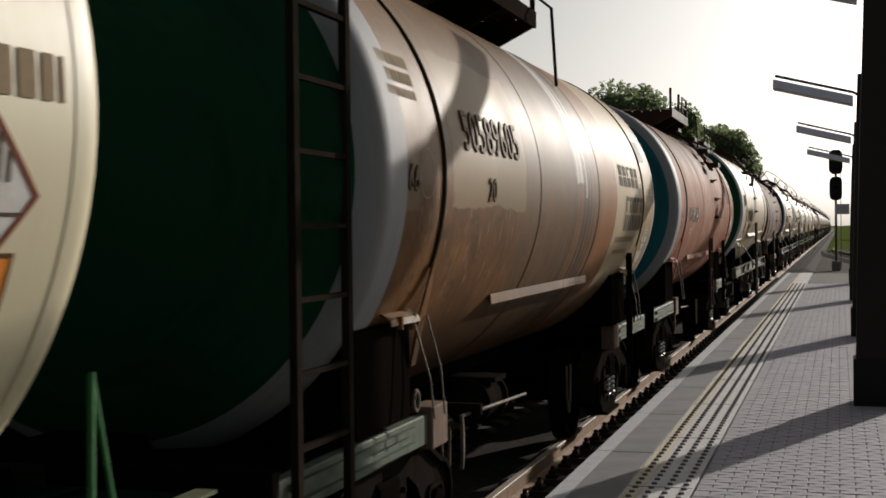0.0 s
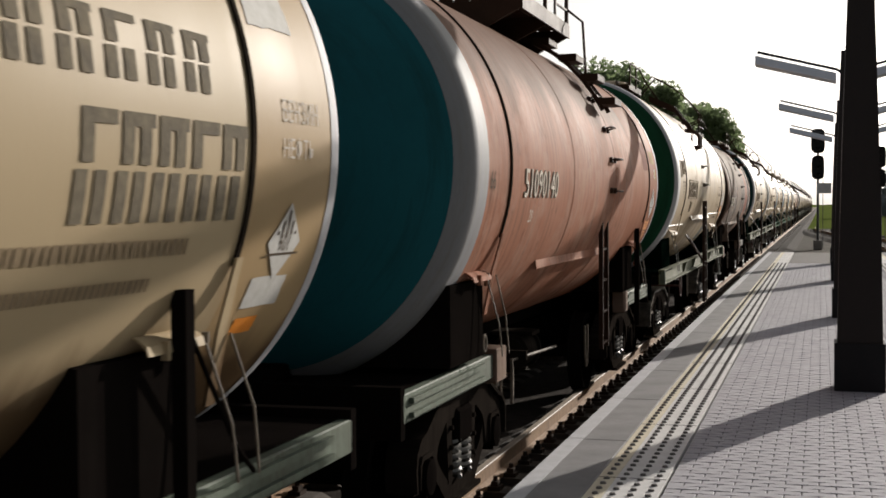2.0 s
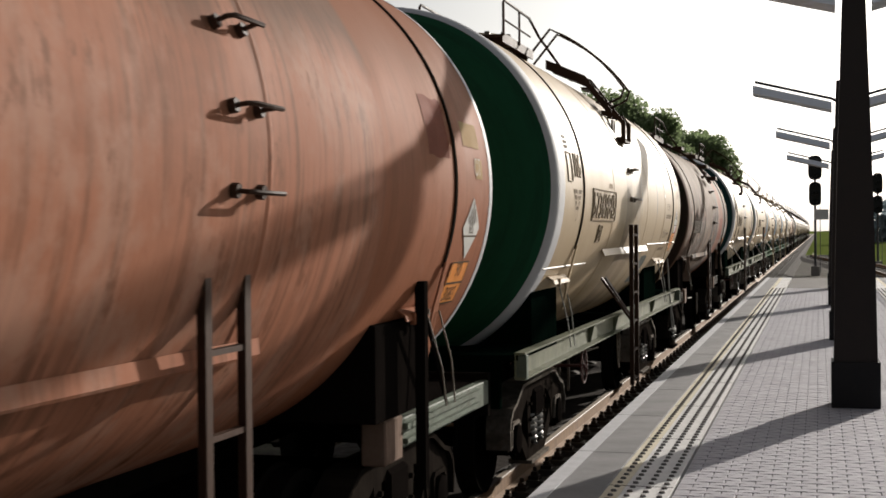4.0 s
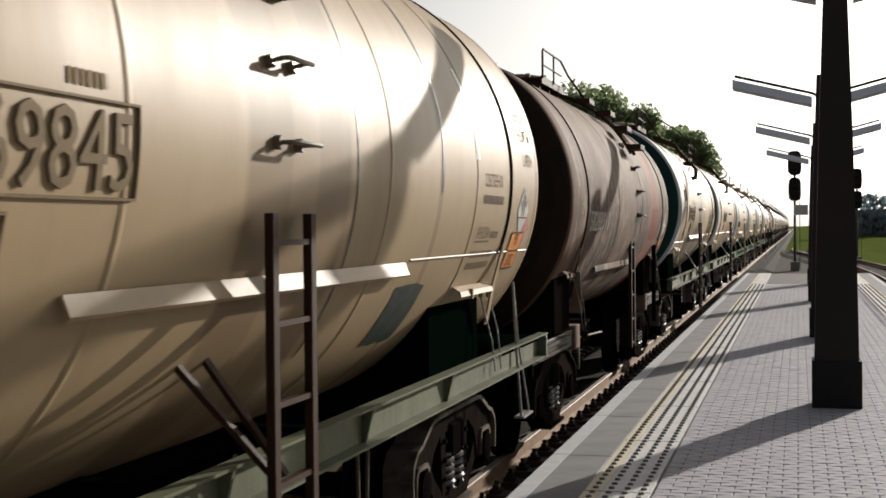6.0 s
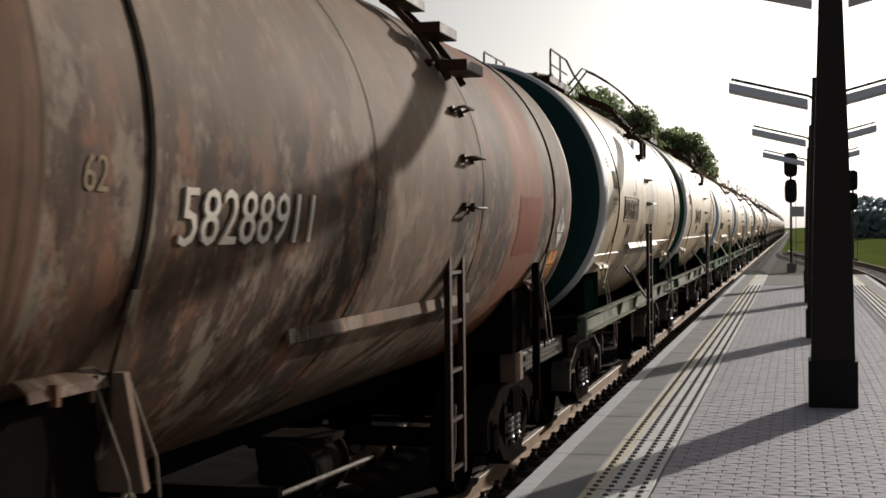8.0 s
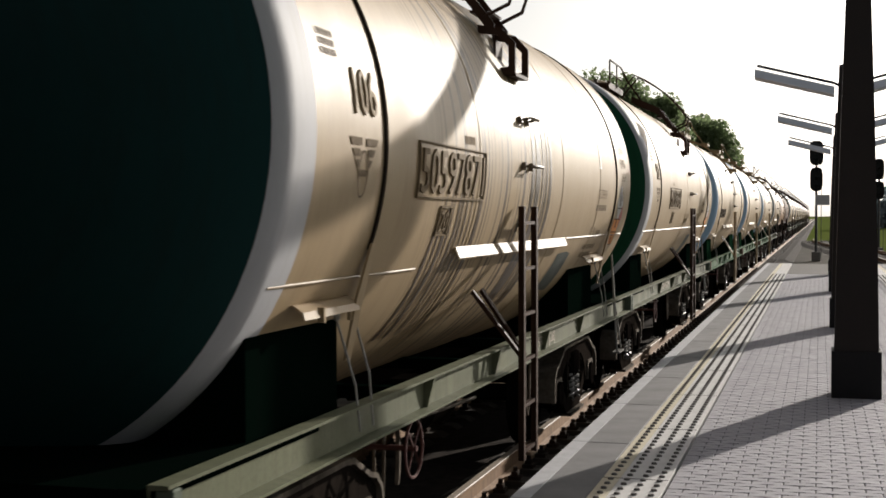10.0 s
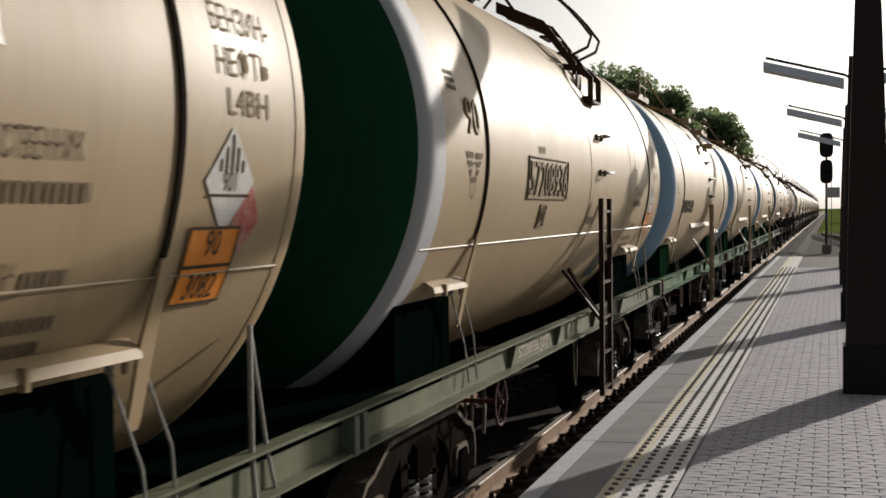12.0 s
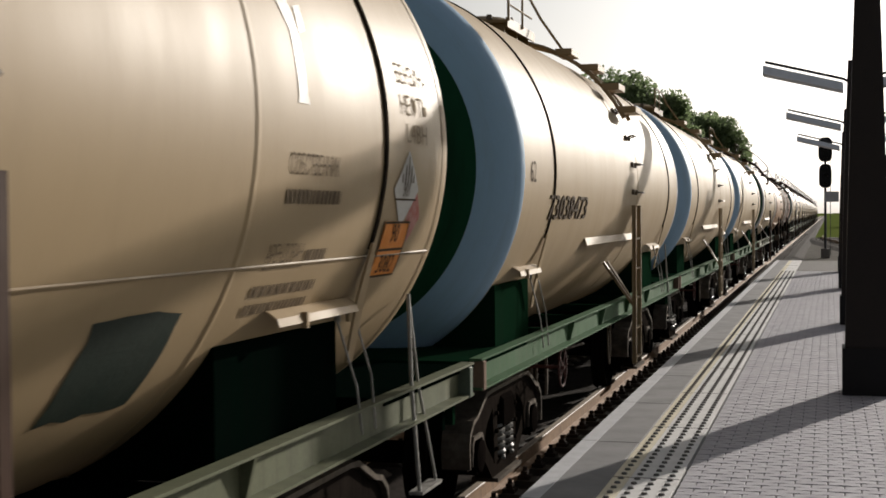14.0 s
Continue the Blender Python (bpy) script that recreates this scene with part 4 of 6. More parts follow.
def bm_roof_rail(y0, y1, R, ZC, s, high):
    top = ZC + R + 0.12
    bm = bm_tube([(s * 0.46, y0, top), (s * 0.46, y0, top + high), (s * 0.46, y0 + 0.05, top + high + 0.03), (s * 0.46, y1 - 0.25, top + high + 0.03),
                  (s * 0.52, y1, top + high - 0.15), (s * 0.72, y1 + 0.08, top - 0.1), (s * 0.80, y1 + 0.08, top - 0.22)], 0.016, sides=6)
    m = (y0 + y1) / 2
    bm_tube([(s * 0.46, m, top), (s * 0.46, m, top + high + 0.03)], 0.014, bm, 6)
    bm_tube([(s * 0.46, y0, top + high * 0.5), (s * 0.46, y1 - 0.2, top + high * 0.5)], 0.011, bm, 6)
    return bm


def bm_hatch(y, R, ZC):
    z = ZC + R
    bm = bm_lathe([(z - 0.1, 0.30), (z + 0.16, 0.30), (z + 0.17, 0.35), (z + 0.2, 0.35), (z + 0.24, 0.28), (z + 0.27, 0.1)], "z", 24, (0, y, 0), caps=True)
    return bm


def bm_coupler(sign):
    y = sign * 5.55
    bm = bm_box(-0.10, 0.10, min(y, sign * 5.85), max(y, sign * 5.85), 0.94, 1.14, bevel=0.02)
    bm_prism([(-0.14, sign * 5.82), (0.14, sign * 5.82), (0.19, sign * 5.98), (0.08, sign * 6.0), (0.02, sign * 5.92), (-0.1, sign * 6.01), (-0.19, sign * 5.97)], "z", 0.88, 1.2, bm)
    return bm


def bm_drip_plate(y0, y1, x, z, s, R, ZC):
    """The sloping drip plate along the side of the shell."""
    xi = math.sqrt(max(0.01, R * R - (z + 0.1 - ZC) ** 2)) - 0.01
    o = [(s * xi, z + 0.092), (s * (xi + 0.02), z + 0.105), (s * x, z + 0.035), (s * (x - 0.01), z + 0.022)]
    return bm_prism(o, "y", y0, y1)


def bm_stirrup(y, s, tall=1.82):
    bm = bm_tube([(s * 1.38, y - 0.02, tall), (s * 1.42, y - 0.10, 1.3), (s * 1.45, y - 0.06, 0.72)], 0.012, sides=6)
    bm_tube([(s * 1.38, y - 0.02, tall), (s * 1.40, y + 0.09, 1.3), (s * 1.45, y + 0.26, 0.72)], 0.009, bm, sides=6)
    bm_box(*sorted((s * 1.40, s * 1.48)), y - 0.10, y + 0.28, 0.712, 0.73, bm)
    return bm


def bm_handwheel(y):
    pts = [(1.36, y + 0.17 * math.cos(a), 0.9 + 0.17 * math.sin(a)) for a in [2 * math.pi * k / 20 for k in range(21)]]
    bm = bm_tube(pts, 0.010, sides=6)
    for k in range(4):
        a = math.pi / 4 + k * math.pi / 2
        bm_tube([(1.36, y, 0.9), (1.36, y + 0.17 * math.cos(a), 0.9 + 0.17 * math.sin(a))], 0.007, bm, 5)
    bm_tube([(0.6, y, 0.9), (1.38, y, 0.9)], 0.018, bm, 6)
    return bm


def bm_brake_cylinder():
    """A horizontal brake cylinder with flanged ends and its mounting plate."""
    bm = bm_lathe([(-0.34, 0.05), (-0.34, 0.15), (-0.30, 0.15), (-0.30, 0.185), (-0.27, 0.185), (-0.27, 0.165), (0.22, 0.165), (0.22, 0.195), (0.26, 0.195), (0.28, 0.10), (0.50, 0.035)], "y", 20, caps=True)
    bm_box(-0.2, 0.2, -0.2, 0.15, 0.16, 0.2, bm)
    return bm


def bm_brake_lever():
    """A bowed flat lever hanging under the frame, with its pull rod."""
    o = []
    for k in range(9):
        a = -0.9 + 1.8 * k / 8
        o.append((0.10 * math.cos(a) - 0.1, 0.24 * math.sin(a)))
    o += [(y - 0.035 * math.cos(1.3 * (z / 0.24)), z) for y, z in reversed(o)]
    bm = bm_prism(o, "x", -0.012, 0.012)
    bm_tube([(0, -0.02, 0.18), (0, 1.9, 0.10)], 0.014, bm, 6)
    return bm


def bm_hanger():
    bm = bm_tube([(0, 0, 0.22), (0, 0.02, -0.12), (0, 0.10, -0.26)], 0.012, sides=6)
    bm_tube([(0, 0.2, 0.22), (0, 0.18, -0.12), (0, 0.10, -0.26)], 0.012, bm, 6)
    return bm


def bm_eye(r=0.05):
    return bm_tube([(0, r * math.cos(a), r * math.sin(a) * 1.2) for a in [2 * math.pi * k / 14 for k in range(15)]], 0.012, sides=6)


def add_brake_gear(car, kind):
    """Brake cylinder, lever, pull rod and hangers between the bogies."""
    cyl = part("brake_cylinder", shared(("brake_cylinder",), M["cast"], bm_brake_cylinder, True), None, car, "grimy brake cylinder")
    cyl.location = (0.78, -0.6, 0.86)
    lever = part("brake_lever", shared(("brake_lever",), M["cast_dusty"], bm_brake_lever), None, car, "dusty hanging brake lever")
    lever.location = (1.12, -2.25, 0.78)
    for y in (-2.45, 1.9):
        h = part("brake_hanger", shared(("brake_hanger",), M["grip"], bm_hanger), None, car)
        h.location = (1.02, y, 0.66)
    beam = part("brake_beam", shared(("gear_beam",), M["cast"], lambda: bm_box(-1.2, 1.2, -0.03, 0.03, -0.04, 0.04)), None, car)
    beam.location = (0, -2.05, 0.98)
    if kind == "B":
        for sign in (-1, 1):
            e = part("lifting_eye", shared(("lifting_eye",), M["grip"], bm_eye, True), None, car)
            e.location = (1.22, sign * 3.62, 1.24)


def diamond(parent, y, z, R, ZC, size=0.21, border=""):
    bm = bmesh.new()
    n = 6
    rows = []
    for k in range(2 * n + 1):
        h = -size + size * k / n
        w = size - abs(h) + 0.001
        rows.append([bm.verts.new((-w, h, 0)), bm.verts.new((w, h, 0))])
    for a, b in zip(rows, rows[1:]):
        bm.faces.new((a[0], a[1], b[1], b[0]))
    d = part("hazard_diamond", on_tank(bm, y, z, R, ZC, 0.005), M["plate_white"], parent, "white hazard diamond sticker, scuffed")
    bars = bmesh.new()
    for k in range(5):
        x = -0.09 + k * 0.045
        h = size - abs(x) - 0.03
        flat_box(x - 0.008, x + 0.008, 0.035, h, bars)
    flat_box(-0.17, 0.17, -0.055, -0.045, bars)
    part("stripes", on_tank(bars, y, z, R, ZC, 0.008), M["ink"], d)
    if border:
        edge = bmesh.new()
        for q in (-1, 1):
            for h in (-1, 1):
                o, i = size, size - 0.028
                steps = 6
                a = [edge.verts.new((q * o * k / steps, h * o * (1 - k / steps), 0)) for k in range(steps + 1)]
                b = [edge.verts.new((q * i * k / steps, h * i * (1 - k / steps), 0)) for k in range(steps + 1)]
                for k in range(steps):
                    edge.faces.new((a[k], a[k + 1], b[k + 1], b[k]))
        part("border", on_tank(edge, y, z, R, ZC, 0.008), M[border], d, "red-brown border")
    part("code", on_tank(letters("901", 0.075, "CENTER", squeeze=0.8), y, z - 0.035, R, ZC, 0.008), M["ink"], d)


def hazard_plate(parent, y, z, R, ZC):
    p = part("hazard_plate", on_tank(flat_box(-0.2, 0.2, 0, 0.3), y, z, R, ZC, 0.006), M["plate_orange"], parent, "orange hazard number plate")
    part("border", on_tank(outline_box(-0.2, 0.2, 0, 0.3, 0.012), y, z, R, ZC, 0.009), M["ink"], p)
    part("divider", on_tank(flat_box(-0.19, 0.19, 0.143, 0.157), y, z, R, ZC, 0.009), M["ink"], p)
    part("upper_code", on_tank(letters("90", 0.1, "CENTER", squeeze=0.85), y, z + 0.175, R, ZC, 0.009), M["ink"], p)
    part("lower_code", on_tank(letters("3082", 0.1, "CENTER", squeeze=0.85), y, z + 0.022, R, ZC, 0.009), M["ink"], p)


def text_bars(parent, y, z, R, ZC, rows, mat, name="stencil_text"):
    """Illegible stencilled lines as plain bars: rows of (offset, width, height)."""
    bm = bmesh.new()
    top = 0.0
    for off, width, height, gap in rows:
        x = off
        k = 0
        while x < off + width:
            wd = height * (0.5, 0.62, 0.45, 0.7)[k % 4]
            flat_box(x, min(x + wd, off + width), top - height, top, bm)
            x += wd + height * 0.22
            k += 1
        top -= height + gap
    for v in bm.verts:
        v.co.y -= top
    ob = part(name, on_tank(bm, y, z, R, ZC, 0.004), mat, parent)
    tagged(ob, kind="stuff")
    return ob


def tank_car(label, spec):
    """One tank wagon with its origin on the track's axis, midway between its couplers."""
    R, ZC, hl = spec["R"], spec["ZC"], spec["hl"]
    D = 0.55
    kind = spec["kind"]
    key = (kind,)
    car = empty("tank_wagon", label, "tank wagon", "train of tank wagons")
    wheels = []
    shell_mat = M[spec["shell"]]
    shell = part("shell", shared(("shell",) + key, shell_mat, lambda: bm_shell(hl, R, ZC, spec["seams"], spec.get("short", 0.0)), True), None, car)
    b0, b1 = spec.get("band", (0.22, 15))
    for sign, head, ring in ((-1, spec["head"], spec["ring"]), (1, spec["tail"], spec["tail_ring"])):
        inner = b0 if sign < 0 else 0.05
        he = hl - (spec.get("short", 0.0) if sign > 0 else 0.0)
        prof = [(sign * (he - inner), R + 0.003), (sign * he, R + 0.004)] + head_profile(he, R + 0.004, D, 2, b1, sign, 5)
        part("end_ring", shared(("end_ring", sign, b0, b1) + key, M[ring], lambda: bm_lathe(prof, "y", 96, (0, 0, ZC)), True), None, car)
        part("head", shared(("head", sign, b1) + key, M[head], lambda: bm_lathe(head_profile(he, R + 0.003, D, b1, 90, sign, 12), "y", 96, (0, 0, ZC)), True), None, car)
    for y in spec["straps"]:
        st = part("strap", shared(("strap", y) + key, M["strap"], lambda: bm_hoop(y, R, ZC), True), None, car, "black steel hoop strap")
        for s in (-1, 1):
            part("strap_end", shared(("strap_end", y, s) + key, shell_mat, lambda: bm_strap_end(y, R, ZC, s)), None, st)
            part("strap_bolt", shared(("strap_bolt", y, s) + key, M["pale_rod" if kind != "B" else "grip"], lambda: bm_strap_bolt(y, s)), None, st)
    for y, w, a0, a1 in spec.get("runs", ()):
        part("oil_run", shared(("oil_run", y) + key, M["oil"], lambda: bm_run(y, R, ZC, w, a0, a1), True), None, shell)
    fm = M[spec["frame"]]
    dk = M[spec.get("deck", "frame_shade_green" if kind != "B" else "frame_dark")]
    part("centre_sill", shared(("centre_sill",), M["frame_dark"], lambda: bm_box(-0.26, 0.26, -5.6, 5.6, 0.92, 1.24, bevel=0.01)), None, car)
    for sign in (-1, 1):
        y0, y1 = ((-4.85, -3.98) if sign < 0 else (3.0, 3.82)) if kind == "B" else ((-4.95, -3.84) if sign < 0 else (2.55, 3.9))
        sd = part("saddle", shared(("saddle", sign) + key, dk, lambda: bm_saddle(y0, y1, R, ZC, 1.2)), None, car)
        for s in (-1, 1):
            part("cover_plate", shared(("cover_plate", sign, s) + key, shell_mat, lambda: bm_saddle_top(y0 + 0.34, y1 - 0.04, s, R, ZC, 1.82 if kind != "B" else 1.77)), None, sd)
        if spec.get("flap"):
            for s in (-1, 1):
                part("cover_flap", shared(("cover_flap", sign, s), M["end_plate"], lambda: bm_prism([(y1 - 0.02, 1.79), (y1 + 0.02, 1.79), (y1 + 0.16, 1.36), (y1 + 0.12, 1.35)], "x", *sorted((s * 1.24, s * 1.42)))), None, sd)
        part("coupler", shared(("coupler", sign), M["cast"], lambda: bm_coupler(sign)), None, car)
        add_bogie(car, sign * 3.9, wheels, "cast" if kind == "B" else "cast_dusty")
        if kind == "B":
            ya, yb = sorted((sign * 5.75, sign * 3.5))
            part("end_deck", shared(("end_deck", sign) + key, dk, lambda: bm_box(-1.2, 1.2, ya, yb, 1.10, 1.15)), None, car)
            for s in (-1, 1):
                sl = part("end_sill", shared(("end_sill", sign, s) + key, fm, lambda: bm_box(*sorted((s * 1.18, s * 1.26)), ya, yb, 0.97, 1.15, bevel=0.008)), None, car)
                part("end_plate", shared(("end_plate", sign, s), M["end_plate"], lambda: bm_box(*sorted((s * 1.14, s * 1.29)), yb - 0.02 if sign < 0 else ya - 0.3, yb + 0.3 if sign < 0 else ya + 0.02, 0.93, 1.19, bevel=0.01)), None, sl)
                part("lower_rib", shared(("lower_rib", sign, s) + key, fm, lambda: bm_box(*sorted((s * 1.26, s * 1.29)), ya + 0.12, yb - 0.35, 1.0, 1.03)), None, sl)
                part("stiffener", shared(("stiffener", sign, s) + key, fm, lambda: bm_box(*sorted((s * 1.26, s * 1.29)), ya + 0.12, yb - 0.35, 1.085, 1.12)), None, sl)
        else:
            ya, yb = sorted((sign * 5.95, sign * 4.35))
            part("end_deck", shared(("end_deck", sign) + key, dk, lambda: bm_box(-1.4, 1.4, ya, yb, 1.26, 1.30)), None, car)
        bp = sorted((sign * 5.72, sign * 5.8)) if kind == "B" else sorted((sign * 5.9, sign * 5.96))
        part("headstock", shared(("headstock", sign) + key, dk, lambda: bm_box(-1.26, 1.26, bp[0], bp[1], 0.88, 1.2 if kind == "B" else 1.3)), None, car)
    if kind != "B":
        for s in (-1, 1):
            sill = part("side_sill", shared(("side_sill", s) + key, fm, lambda: bm_channel(1.46, -5.95, 5.95, 1.11, 1.32, s)), None, car, "pale green channel side sill")
            for ye in (-5.93, 5.82):
                part("sill_end_plate", shared(("sill_end_plate", s, ye) + key, M["end_plate" if kind == "C" else "frame_grey"], lambda: bm_box(*sorted((s * 1.38, s * 1.467)), ye, ye + 0.07, 1.105, 1.30, bevel=0.006)), None, sill, "pale end plate")
            for y in (-2.6, -0.9, 0.9, 2.6):
                g = part("gusset", shared(("gusset", s), fm, lambda: bm_prism([(s * 1.385, 1.125), (s * 1.385, 1.305), (s * 1.455, 1.305), (s * 1.41, 1.125)], "y", -0.012, 0.012)), None, sill)
                g.location = (0, y, 0)
        for y in (-2.4, -0.8, 0.8, 2.4):
            cb = part("cross_bar", shared(("cross_bar",), dk, lambda: bm_box(-1.38, 1.38, -0.05, 0.05, 1.14, 1.22)), None, car)
            cb.location = (0, y, 0)
        part("handwheel", shared(("handwheel",), M["red"], lambda: bm_handwheel(-2.72), True), None, car, "dull maroon brake handwheel")
    add_brake_gear(car, kind)
    # drip plate
    if spec.get("drip"):
        y0, y1, x, z = spec["drip"]
        for s in (-1, 1):
            part("drip_plate", shared(("drip_plate", s) + key, shell_mat, lambda: bm_drip_plate(y0, y1, x, z, s, R, ZC)), None, car, "pale sloping drip plate")
    # ladder to the roof, on both sides
    ly, lw, lx, lz0, lz1 = spec["ladder"]
    lm = M[spec["ladder_mat"]]
    for s in (1, -1):
        rails = bm_ladder_rails(ly - lw / 2, ly + lw / 2, lx, lz0, lz1, s)
        lad = part("ladder", rails[0], lm, car, "steel side ladder")
        part("ladder_rail", rails[1], lm, lad)
        z = lz0 + 0.06
        k = 0
        while z < lz1 - 0.05:
            rg = part("rung", shared(("rung", s, lw, lx), lm, lambda: bm_box(*sorted((s * (lx - 0.03), s * (lx + 0.005))), -lw / 2, lw / 2, -0.012, 0.012)), None, lad)
            rg.location = (0, ly, z)
            z += 0.33
        for dy in (-0.44, -0.18) if kind != "B" else ():
            a = math.asin(max(-0.99, (1.74 - ZC) / R))
            part("brace", bm_tube([(s * (R * math.cos(a) - 0.02), ly + dy, 1.74), (s * (lx - 0.03), ly + dy * 0.4 + 0.04, 1.24)], 0.02, sides=4), lm, lad)
        for gz in spec["grips"]:
            part("hand_grip", shared(("hand_grip", gz, ly, s, spec["shell"] if kind == "B" else "") + key, M["grip"] if kind != "B" else lm, lambda: bm_grip(ly + 0.02, gz, R, ZC, s), True), None, car)
        if spec["roof"] == "frame":
            part("step_frame", shared(("step_frame", ly, s) + key, lm, lambda: bm_bracket_frame(ly, R, ZC, s)), None, car)
        if spec["roof"] == "frame":
            rs = part("roof_stair", shared(("roof_stair", ly, s) + key, lm, lambda: bm_roof_stair(ly - 0.1, R, ZC, s)), None, car)
            part("stringer", shared(("stringer", ly, s) + key, lm, lambda: bm_roof_stair(ly + 0.34, R, ZC, s)), None, rs)
            for yy in (-0.1, 0.34):
                part("handrail", shared(("handrail", ly, yy, s) + key, lm, lambda: bm_roof_handrail(ly + yy, R, ZC, s), True), None, rs)
            for k in range(4):
                a = radians(42 + 8 * k)
                part("stair_tread", shared(("stair_tread", k, ly, s) + key, lm, lambda: bm_box(*sorted((s * ((R + 0.1) * math.cos(a) - 0.07), s * ((R + 0.1) * math.cos(a) + 0.07))), ly - 0.09, ly + 0.33, ZC + (R + 0.1) * math.sin(a) - 0.01, ZC + (R + 0.1) * math.sin(a) + 0.01)), None, rs)
            continue
        if spec["roof"] == "none":
            # a tall ladder at the wagon's end, stayed to the shell
            for zs in (2.5, 3.45):
                xs = math.sqrt(R * R - (zs - ZC) ** 2) - 0.01
                part("ladder_stay", bm_tube([(s * (lx - 0.02), ly + lw / 2, zs), (s * xs, -spec["hl"] + 0.15, zs)], 0.014, sides=6), lm, lad)
            continue
        rl = part("roof_ladder", shared(("roof_ladder", ly, s) + key, lm, lambda: bm_roof_ladder(ly - 0.2, R, ZC, s)), None, car)
        part("stringer", shared(("roof_stringer", ly, s) + key, lm, lambda: bm_roof_ladder(ly + 0.2, R, ZC, s)), None, rl)
        for deg in (30, 41, 52, 64):
            part("roof_tread", shared(("roof_tread", ly, s, deg) + key, lm, lambda: bm_roof_tread(ly, R, ZC, s, deg)), None, rl)
    w0, w1 = spec["walkway"]
    wide = spec.get("wide", False)
    wk = part("walkway", shared(("walkway", w0) + key, lm, lambda: (bm_wide_walkway if wide else bm_walkway)(w0, w1, R, ZC)), None, car)
    tagged(wk, kind="stuff")
    for s in (-1, 1):
        part("roof_rail", shared(("roof_rail", w0, s) + key, lm, lambda: bm_box_rail(w0, w1, R, ZC, s) if wide else bm_roof_rail(w0, w1, R, ZC, s, spec.get("rail_high", 0.35)), not wide), None, wk)
    hatch = part("hatch", shared(("hatch", w0) + key, shell_mat, lambda: bm_hatch((w0 + w1) / 2, R, ZC), True), None, car, "round filling hatch with bolts")
    for k in range(6):
        bolt = part("hatch_bolt", shared(("hatch_bolt",), M["grip"], lambda: bm_box(-0.03, 0.03, -0.03, 0.03, 0.1, 0.25, bevel=0.008)), None, hatch)
        bolt.location = (0.33 * math.cos(k * math.pi / 3), (w0 + w1) / 2 + 0.33 * math.sin(k * math.pi / 3), ZC + R)
    if kind == "B":
        for s in (-1, 1):
            cp = part("corner_post", shared(("corner_post", s), M["frame_dark"], lambda: bm_box(*sorted((s * 1.37, s * 1.43)), 3.52, 3.59, 0.75, 1.97)), None, car)
            part("stay_rod", shared(("stay_rod", s), M["frame_dark"], lambda: bm_tube([(s * 1.4, 3.6, 1.82), (s * 1.38, 4.05, 1.3), (s * 1.34, 4.3, 1.16)], 0.011, sides=6)), None, cp)
    for s in (-1, 1) if kind != "B" else ():
        sy = spec.get("stirrup_y", 4.85)
        part("stirrup", shared(("stirrup", s, sy), M[spec.get("stirrup", "pale_rod")], lambda: bm_stirrup(sy, s), True), None, car)
    return car, wheels


# ---- wagon kinds ----
SPEED = 4.933
KIND_A = dict(kind="A", short=0.1, runs=((0.36, 0.012, -0.7, 1.2), (1.96, 0.022, -0.1, 0.9)), R=1.571, ZC=2.636, hl=5.03, seams=(-1.95, 0.9, 2.85), straps=(-3.87, 3.9), frame="frame_green", drip=(-2.2, 1.45, 1.50, 1.965),
              ladder=(-0.61, 0.43, 1.60, 0.5, 2.33), ladder_mat="ladder", grips=(2.62, 2.95), roof="frame", walkway=(-2.3, -0.75),
              shell="cream", head="head_green", ring="ring_white", tail="head_green", tail_ring="cream_clean")
KIND_A2 = {**KIND_A, "kind": "A2", "ladder": (0.45, 0.47, 1.62, 0.55, 2.38), "drip": None, "walkway": (-1.2, 0.3), "seams": (-0.05, 2.4), "runs": ()}
KIND_B = dict(kind="B", R=1.508, ZC=2.56, hl=4.86, seams=(-1.4, 1.1), straps=(-3.95, 3.95), frame="frame_grey", drip=(-2.2, 1.4, 1.32, 1.70),
              ladder=(0.85, 0.36, 1.42, 0.75, 2.2), ladder_mat="ladder", grips=(2.42, 2.74, 3.06, 3.38), roof="treads", walkway=(-0.9, 0.7),
              shell="pink", head="head_teal", ring="ring_grey", tail="rust_orange", tail_ring="ring_white", band=(0.25, 23), stirrup="frame_dark")
KIND_C = dict(kind="C", R=1.54, ZC=2.60, hl=5.0, seams=(0.9,), straps=(-3.9, 3.9), frame="frame_fresh", deck="deck_green", drip=(-2.0, 1.3, 1.46, 1.93),
              ladder=(0.55, 0.4, 1.58, 0.6, 2.35), ladder_mat="cream", grips=(2.5, 2.8, 3.1, 3.4), roof="treads", walkway=(-0.9, 0.4),
              shell="cream_clean", head="head_green", ring="blue", tail="head_green", tail_ring="ring_white", band=(0.0, 35))


def raise_letters(bm, ZC, proud):
    """Give wrapped letters their thickness."""
    geo = bmesh.ops.extrude_face_region(bm, geom=bm.faces[:])
    for v in [g for g in geo["geom"] if isinstance(g, bmesh.types.BMVert)]:
        out = Vector((v.co.x, 0, v.co.z - ZC)).normalized()
        v.co += out * proud
    return bm


